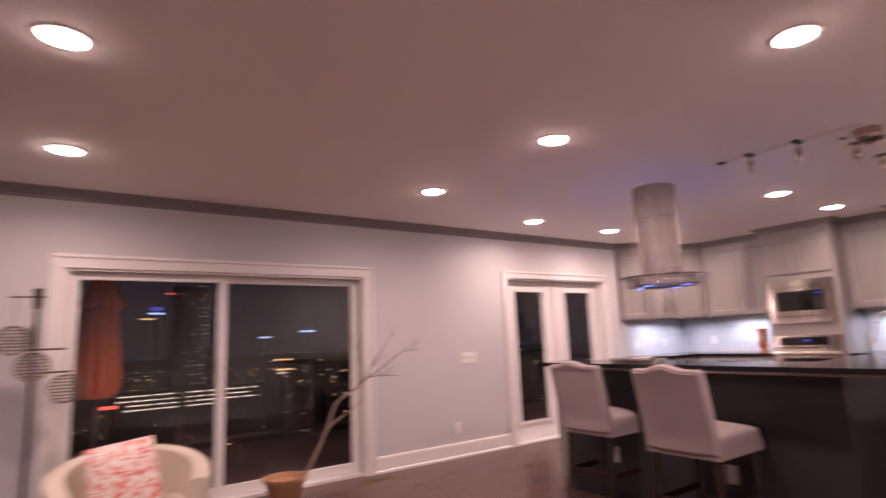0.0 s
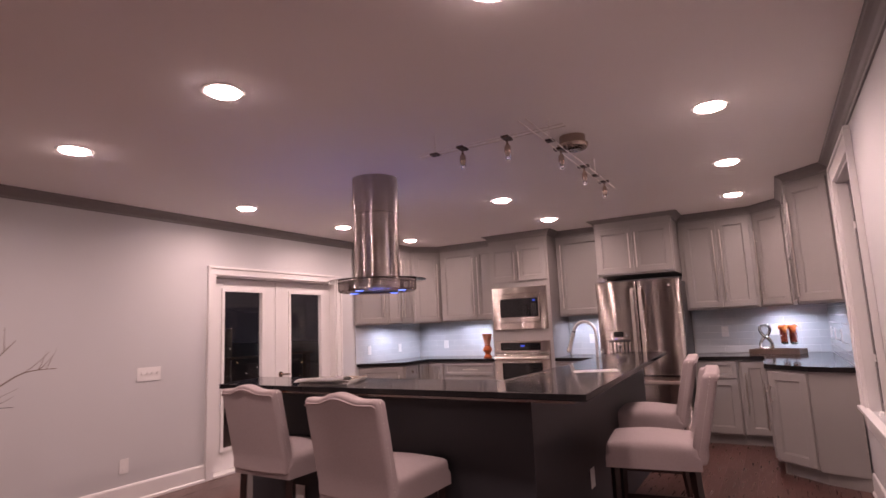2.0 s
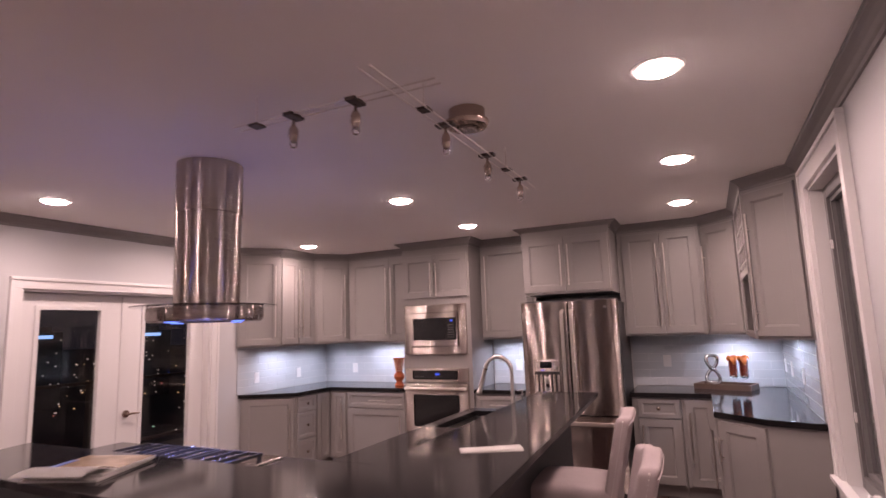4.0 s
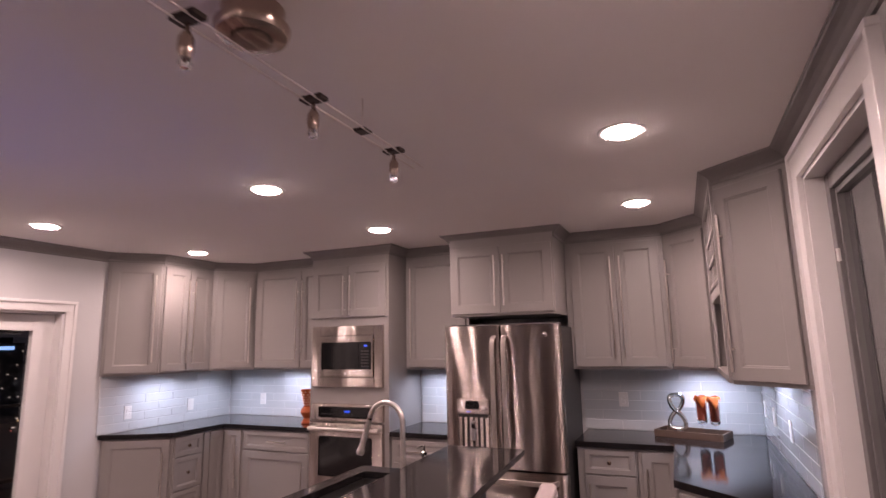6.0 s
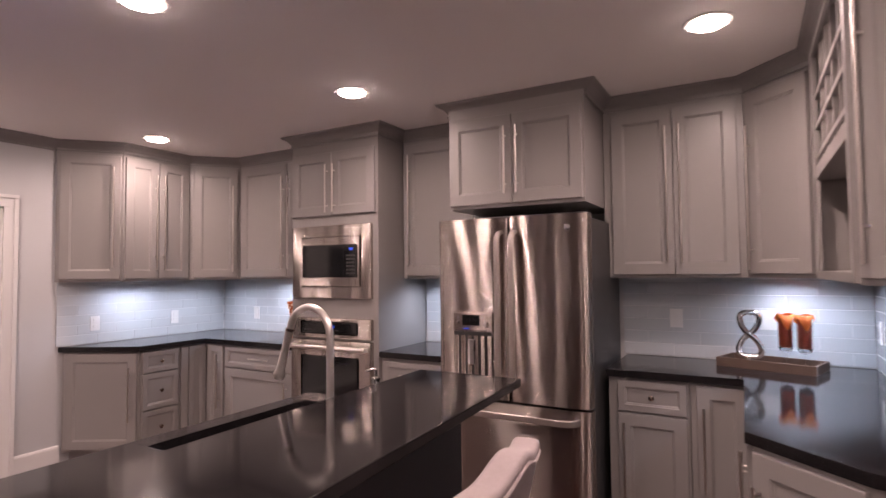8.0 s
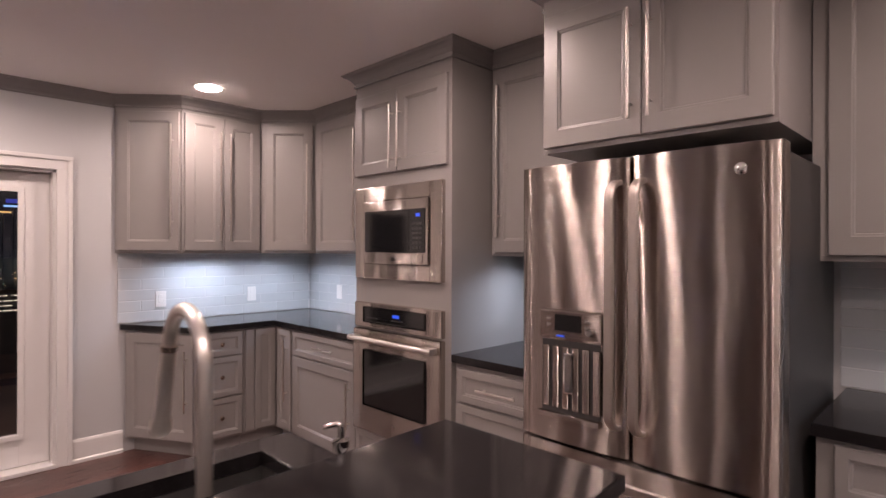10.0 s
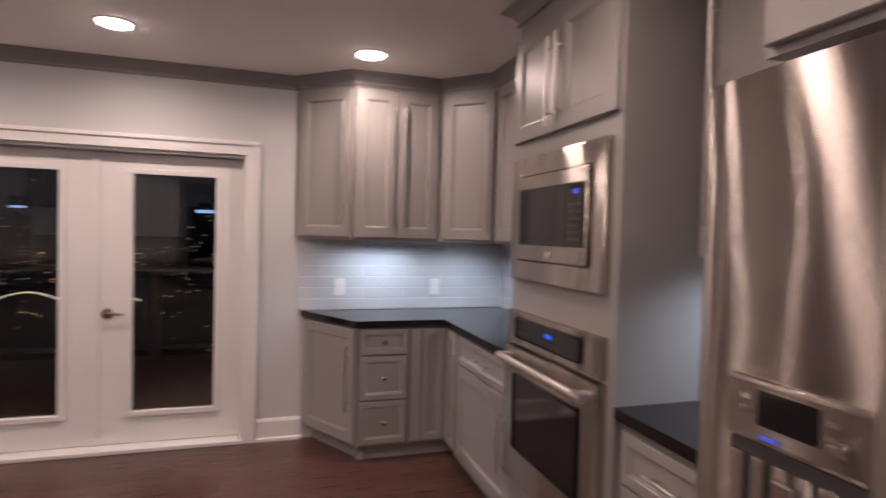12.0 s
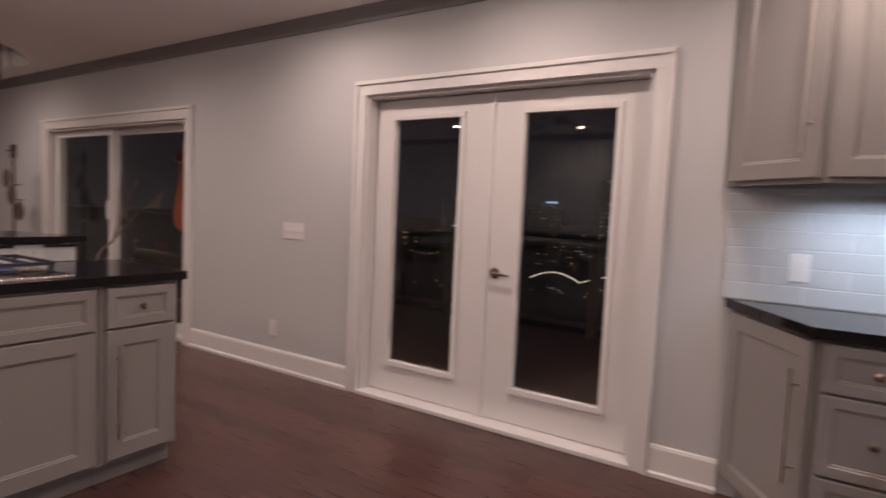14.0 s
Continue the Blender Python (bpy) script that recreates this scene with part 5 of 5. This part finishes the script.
for s in (-1, 1):
    vv = {}
    for i in range(g + 1):
        for j in range(g + 1):
            u, v = -1 + 2 * i / g, -1 + 2 * j / g
            f = (1 - u * u) ** 0.6 * (1 - v * v) ** 0.6
            pinch = 1 - 0.06 * (1 - max(abs(u), abs(v)))
            vv[i, j] = bm.verts.new((u * 0.22 * pinch, s * 0.075 * f, 0.225 + v * 0.22 * pinch))
    for i in range(g):
        for j in range(g):
            q = (vv[i, j], vv[i + 1, j], vv[i + 1, j + 1], vv[i, j + 1])
            bm.faces.new(q if s < 0 else q[::-1])
bmesh.ops.remove_doubles(bm, verts=bm.verts[:], dist=0.0005)
bmesh.ops.rotate(bm, verts=bm.verts[:], matrix=Matrix.Rotation(radians(-16), 3, "X"))
part("cushion_cover", bm, M_PRINT, pl, smooth=True)

# pot with dry branches
pt = thing("branch_pot", pose(2.0, 4.80, 0), "tan flared pot with tall bare dry branches", "plant pot")
part("pot", lathe([(0, 0), (0.10, 0), (0.115, 0.015), (0.155, 0.17), (0.178, 0.20), (0.178, 0.22), (0.160, 0.22), (0.145, 0.18), (0, 0.16)], 32), M_TERRA, pt, smooth=True)
random.seed(11)


def limb(points, r0, r1, material):
    """A crooked tapering branch through a few bends, smoothed between them."""
    pts = [Vector(p) for p in points]
    out = []
    for i in range(len(pts) - 1):
        p0, p1, p2, p3 = pts[max(i - 1, 0)], pts[i], pts[i + 1], pts[min(i + 2, len(pts) - 1)]
        for k in range(5):
            u = k / 5
            out.append(0.5 * (2 * p1 + (p2 - p0) * u + (2 * p0 - 5 * p1 + 4 * p2 - p3) * u * u + (3 * p1 - p0 - 3 * p2 + p3) * u ** 3))
    out.append(pts[-1])
    n = len(out)
    rad = [(r0 + (r1 - r0) * i / (n - 1)) * (1 + 0.10 * math.sin(2.3 * i)) for i in range(n)]
    return part("branch", tube([tuple(p) for p in out], rad, 7), material, pt, smooth=True), out


stem, line = limb([(0.05, 0.0, 0.16), (0.18, -0.06, 0.26), (0.33, -0.08, 0.55), (0.43, -0.08, 0.77), (0.63, -0.08, 0.88), (0.73, -0.08, 0.96)], 0.0145, 0.007, M_PALEBRANCH)
limb([(0.16, -0.05, 0.24), (0.34, -0.10, 0.56), (0.50, -0.11, 0.67), (0.66, -0.12, 0.78)], 0.009, 0.004, M_PALEBRANCH)
forks = [limb([(0.73, -0.08, 0.96), (0.90, -0.09, 1.05), (1.10, -0.08, 1.17), (1.30, -0.08, 1.185)], 0.008, 0.002, M_TWIG),
         limb([(0.73, -0.08, 0.96), (0.86, -0.07, 0.965), (1.07, -0.05, 0.95)], 0.005, 0.0016, M_LEG),
         limb([(0.64, -0.08, 0.88), (0.85, -0.10, 1.17), (1.04, -0.10, 1.39)], 0.007, 0.0018, M_TWIG),
         limb([(0.64, -0.08, 0.88), (0.655, -0.05, 1.10), (0.665, -0.04, 1.33)], 0.006, 0.0016, M_TWIG)]
for br, line in forks:
    for q in range(5):
        i = random.randint(3, len(line) - 3)
        d = (line[i + 1] - line[i]).normalized()
        side = Vector((random.uniform(-0.5, 0.8), random.uniform(-0.4, 0.4), random.uniform(-0.1, 0.9))).normalized()
        ln = random.uniform(0.10, 0.26)
        part("twig", tube([tuple(line[i] + (d * 0.6 + side * 0.55) * ln * u + Vector((0, 0, 0.04 * u * u))) for u in (0, 0.3, 0.6, 1.0)], [0.0030, 0.0024, 0.0018, 0.0010], 5), M_TWIG, br)

# metal stand with hanging lattice discs
ms = thing("ornament_stand", pose(0.28, 4.90, 0), "dark metal stand with three hanging round lattice ornaments", "ornament stand")
part("base_disc", lathe([(0, 0), (0.15, 0), (0.15, 0.012), (0.02, 0.025), (0, 0.026)], 32), M_BRONZE, ms, smooth=True)
part("pole", tube([(0, 0, 0.02), (0, 0, 1.72)], 0.012, 10), M_BRONZE, ms)
part("finial", lathe([(0.024, 1.60), (0.028, 1.735), (0, 1.745)], 14), M_BRONZE, ms, smooth=True)
for z, x0, x1, dx, dz in ((1.68, -0.16, 0.05, -0.12, 1.385), (1.318, -0.04, 0.185, 0.0, 1.205), (1.16, 0.0, 0.22, 0.19, 1.045)):
    part("arm", tube([(x0, 0, z), (x1, 0, z)], 0.007, 8), M_BRONZE, ms)
    bm = tube([(dx, -0.01, z), (dx, -0.01, dz + 0.09)], 0.003, 6)
    ring = [(dx + 0.093 * math.cos(2 * math.pi * i / 24), -0.02, dz + 0.093 * math.sin(2 * math.pi * i / 24)) for i in range(24)]
    tube(ring, 0.008, 6, bm, closed=True)
    for k in range(-3, 4):
        o = k * 0.022
        r = math.sqrt(max(0.0, 0.091 ** 2 - o * o))
        tube([(dx + o, -0.02, dz - r), (dx + o, -0.02, dz + r)], 0.004, 5, bm)
        tube([(dx - r, -0.018, dz + o), (dx + r, -0.018, dz + o)], 0.004, 5, bm)
    part("lattice_disc", bm, M_WICKER, ms, "round woven lattice disc")

# ---------- outside: deck, umbrella, city ----------
tagged(part("deck", B(-4, 9.5, NORTH + 0.17, 8.4, -0.18, -0.06), M_DECK), "dark wooden deck outside the doors", "deck", kind="structure")
rl = thing("deck_railing", pose(2.7, 8.3, -0.06), "dark deck railing with thin balusters", "railing", kind="structure")
part("top_rail", B(-6.6, 6.7, -0.05, 0.05, 1.02, 1.06, bevel=0.006), M_DECK, rl)
part("bottom_rail", B(-6.6, 6.7, -0.025, 0.025, 0.10, 0.15, bevel=0.004), M_DECK, rl)
for i in range(8):
    part("post", B(-6.5 + i * 1.86, -6.4 + i * 1.86, -0.05, 0.05, 0.0, 1.02), M_DECK, rl)
um = thing("patio_umbrella", pose(0.76, 6.65, -0.06), "closed orange canvas patio umbrella on the deck", "umbrella")
part("pole", tube([(0, 0, 0), (0, 0, 2.5)], 0.02, 12), M_DECK, um)
bm = bmesh.new()
seg = 24
rows = []
for r, z in ((0.02, 2.42), (0.045, 2.32), (0.075, 2.10), (0.125, 1.93), (0.182, 1.80), (0.178, 1.775), (0.135, 1.77), (0.140, 1.60), (0.165, 1.35), (0.190, 1.14), (0.175, 0.98), (0.12, 0.90)):
    rows.append([bm.verts.new(((r + 0.022 * (-1) ** i * min(1, r * 6)) * math.cos(2 * math.pi * i / seg), (r + 0.022 * (-1) ** i * min(1, r * 6)) * math.sin(2 * math.pi * i / seg), z)) for i in range(seg)])
for p, q in zip(rows, rows[1:]):
    for i in range(seg):
        bm.faces.new((p[i], p[(i + 1) % seg], q[(i + 1) % seg], q[i]))
part("canopy", bm, M_UMB, um, smooth=True)
part("base", lathe([(0, 0), (0.25, 0), (0.25, 0.05), (0.04, 0.08), (0, 0.08)], 24), M_DECK, um)

bm = bmesh.new()
box(bm, -3000, 3000, 8.6, 4000, -62, -60)
box(bm, -3000, 3000, -3000, SOUTH - 0.3, -62, -60)
tagged(part("ground", bm, M_NIGHT), "dark ground of the night city far below", "ground", kind="structure")
CITY = [glow("city_warm", (1.0, 0.62, 0.22), 1.1), glow("city_white", (1.0, 0.93, 0.82), 0.55), glow("city_blue", (0.25, 0.55, 1.0), 1.4), glow("city_green", (0.35, 1.0, 0.65), 0.5), glow("city_red", (1.0, 0.12, 0.08), 1.2), glow("bridge_white", (1.0, 0.93, 0.72), 0.95), glow("tower_window", (1.0, 0.92, 0.75), 0.32), glow("sign_blue", (0.08, 0.12, 0.9), 0.35)]
random.seed(5)
for mi, count in ((0, 360), (1, 240), (2, 40), (3, 30), (4, 16)):
    bm = bmesh.new()
    for k in range(count):
        d = random.uniform(260, 1400)
        a = random.gauss(4, 26)
        x, y = 4 + d * math.sin(radians(a)), d * math.cos(radians(a))
        z = -60 + random.choice((3, 6, 9, 14, 22)) * random.uniform(0.6, 1.2)
        s = d * random.uniform(0.0004, 0.0010)
        box(bm, x - s * random.choice((1, 1, 2.5)), x + s, y - s, y + s, z - s * 0.7, z + s * 0.7)
    tagged(part("city_lights", bm, CITY[mi]), "scattered small lights of the city at night", "city lights", kind="stuff")
for k, (a, d, w, h, lit) in enumerate(((-14, 520, 26, 96, 0.22), (-6, 640, 34, 84, 0.05), (-21, 700, 40, 70, 0.08), (3, 760, 42, 66, 0.08), (28, 640, 30, 70, 0.07), (-30, 600, 34, 74, 0.1), (36, 700, 40, 70, 0.1))):
    x, y = 4 + d * math.sin(radians(a)), d * math.cos(radians(a))
    tb = thing("city_tower", pose(x, y, -60, 0, 0, -a), "distant dark tower with some lit window rows", "building", group="towers on the skyline")
    bm = prism([(-w / 2, -w / 3), (w / 2, -w / 3), (w / 2, w / 3), (-w / 2, w / 3)], 0, h, 1.0)
    box(bm, -w / 5, w / 5, -w / 6, w / 6, h, h + 5)
    part("facade", bm, M_TOWER, tb)
    bm = bmesh.new()
    for r in range(int(h / 4)):
        for c in range(int(w / 3)):
            if random.random() < lit:
                x0 = -w / 2 + 1 + c * 3
                box(bm, x0, x0 + 1.5, -w / 3 - 0.3, -w / 3, 2 + r * 4, 2.9 + r * 4)
    if len(bm.verts):
        part("window_rows", bm, CITY[6], tb, "lit windows")
    else:
        bm.free()
    if k in (1, 4, 6):
        part("rooftop_sign", B(-w / 4, w / 4, -w / 3 - 0.6, -w / 3 - 0.2, h - 6, h - 3), CITY[2], tb, "blue lit rooftop sign")
for x0, span in ((-158, 40), (-117, 42)):
    pts = [(x0 + span * i / 16, 400, -47 + 6.0 * math.sin(math.pi * i / 16)) for i in range(17)]
    tagged(part("lit_bridge", tube(pts, 0.42, 6), CITY[5]), "distant bridge arch outlined with pale yellow lights", "bridge")
# long low building with lit floors
lb = thing("parking_building", pose(78, 400, -60), "distant long low building with bright white lit floors", "building")
part("facade", B(-46, 46, 0, 20, 0, 36), M_TOWER, lb)
for z, x0, x1 in ((33.2, -43, 42), (30.2, -44, 36), (27.4, -38, 43), (24.6, -40, 20)):
    x = x0
    while x < x1:
        w = random.uniform(5, 16)
        part("lit_floor", B(x, min(x1, x + w), -0.4, 0, z, z + 0.5), CITY[5], lb, "row of white lights")
        x += w + random.uniform(0.8, 3)
# tall pair: a dark slab tower and its lit neighbour
for x, y, w, h, lit, label in ((82, 408, 11, 106, 0.20, "distant slim tower with many lit windows"), (70, 402, 10, 104, 0.03, "distant dark slab tower")):
    tb = thing("city_tower", pose(x, y, -60), label, "building", group="towers on the skyline")
    part("facade", B(-w / 2, w / 2, 0, 14, 0, h, bevel=0.5), M_TOWER, tb)
    bm = bmesh.new()
    for r in range(int(h / 3)):
        for c in range(int(w / 1.8)):
            if random.random() < lit:
                box(bm, -w / 2 + 0.6 + c * 1.8, -w / 2 + 1.8 + c * 1.8, -0.25, 0, 2 + r * 3, 2.6 + r * 3)
    part("window_rows", bm, CITY[6], tb, "lit windows")
# lit roof signs
for x, z, w, h, c in ((54, 25, 9, 1.0, 2), (54, 28, 7, 2.4, 7), (124.5, 7.4, 8, 0.9, 2), (156, 11, 11, 1.0, 2), (138, -9, 14, 0.7, 0), (137, -13, 6, 1.0, 2), (139, -16, 12, 0.9, 0), (137, -18.5, 8, 0.8, 1), (49, 21.5, 8, 0.7, 0), (-143, 12, 8, 1.2, 2), (-176, -3, 9, 1.0, 2), (-85, 6, 6, 0.9, 4), (-225, -10, 10, 1.0, 2), (30, 28, 8, 0.7, 3), (62, 38, 5, 0.5, 4), (30, -32, 9, 1.8, 4)):
    sg = thing("lit_sign", pose(x, 399, z), "small lit sign on a distant building", "sign", group="lit signs of the city")
    part("panel", B(-w / 2, w / 2, -0.3, 0.3, -h / 2, h / 2), CITY[c], sg)
    part("mast", B(-0.3, 0.3, 0.3, 0.8, -60 - z, h / 2), M_TOWER, sg)

# ---------- tiles and planks ----------
TW, TH, TG = 0.305, 0.0762, 0.003
tile_cache = {}


def tile_mesh(w, h):
    key = (round(w, 3), round(h, 3))
    if key not in tile_cache:
        bm = bmesh.new()
        v = [bm.verts.new(p) for p in ((0, 0, 0), (w, 0, 0), (w, 0, h), (0, 0, h))]
        e = 0.002
        t = [bm.verts.new(p) for p in ((e, -0.0065, e), (w - e, -0.0065, e), (w - e, -0.0065, h - e), (e, -0.0065, h - e))]
        u = [bm.verts.new((p.co.x, -0.005, p.co.z)) for p in v]
        for i in range(4):
            j = (i + 1) % 4
            bm.faces.new((v[i], v[j], u[j], u[i]))
            bm.faces.new((u[i], u[j], t[j], t[i]))
        bm.faces.new(t)
        me = bpy.data.meshes.new("tile")
        bm.to_mesh(me)
        bm.free()
        me.materials.append(M_TILE)
        tile_cache[key] = me
    return tile_cache[key]


def backsplash(name, x, y, rz, length, z0, z1, label):
    """Running-bond glass tiles on a thin grout bed; the face looks along local -y, the run along local x."""
    m = pose(x, y, z0, 0, 0, rz)
    bed = part(name, B(0, length, -0.0106, 0, 0, z1 - z0), M_GROUT)
    bed.matrix_basis = m
    tagged(bed, label, "backsplash", kind="structure")
    r, z = 0, 0.002
    while z < z1 - z0 - 0.006:
        h = min(TH, z1 - z0 - z - 0.001)
        s = -(TW + TG) * (0.5 if r % 2 else 0.0)
        while s < length:
            a, b = max(0.0, s), min(length, s + TW)
            if b - a > 0.012:
                ob = new("tile", tile_mesh(b - a, h))
                ob.parent = bed
                ob.location = (a, -0.0055, z)
            s += TW + TG
        z += TH + TG
        r += 1


backsplash("backsplash_north", 7.035, NORTH, 0, EAST - 0.013 - 7.035, 0.916, UPZ - 0.001, "pale blue-grey glass subway tile backsplash")
backsplash("backsplash_east", EAST, NORTH - 0.014, -90, NORTH - 0.014 - 3.575, 0.916, UPZ - 0.001, "pale blue-grey glass subway tile backsplash")
backsplash("backsplash_niche", EAST, 2.735, -90, 0.62, 0.916, UPZ - 0.001, "pale blue-grey glass subway tile backsplash beside the fridge")
backsplash("backsplash_east_two", EAST, 1.20, -90, 1.20 - SOUTH - 0.014, 0.916, UPZ - 0.001, "pale blue-grey glass subway tile backsplash")
backsplash("backsplash_south", EAST - 0.014, SOUTH, 180, EAST - 0.014 - 6.69, 0.916, UPZ - 0.001, "pale blue-grey glass subway tile backsplash")

PW = 0.127
random.seed(3)
plank_cache = {}
far = bmesh.new()
y = SOUTH
while y < NORTH + 0.02:
    x = WEST + random.uniform(-1.2, 0)
    while x < EAST:
        ln = random.choice((0.9, 1.2, 1.5, 1.8))
        a, b = max(WEST, x), min(EAST, x + ln)
        if b - a > 0.02:
            if a > 3.2:
                key = round(b - a, 2)
                if key not in plank_cache:
                    bm = bmesh.new()
                    box(bm, 0, b - a - 0.0012, 0, PW - 0.0012, -0.008, 0.0)
                    me = bpy.data.meshes.new("plank")
                    bm.to_mesh(me)
                    bm.free()
                    me.materials.append(M_FLOOR)
                    plank_cache[key] = me
                ob = new("plank", plank_cache[key])
                ob.parent = floor
                ob.location = (a, y, 0)
            else:
                box(far, a, b - 0.0012, y, y + PW - 0.0012, -0.008, 0.0)
        x += ln
    y += PW
fp = part("planks", far, M_FLOOR, floor)
tagged(fp, kind="stuff")
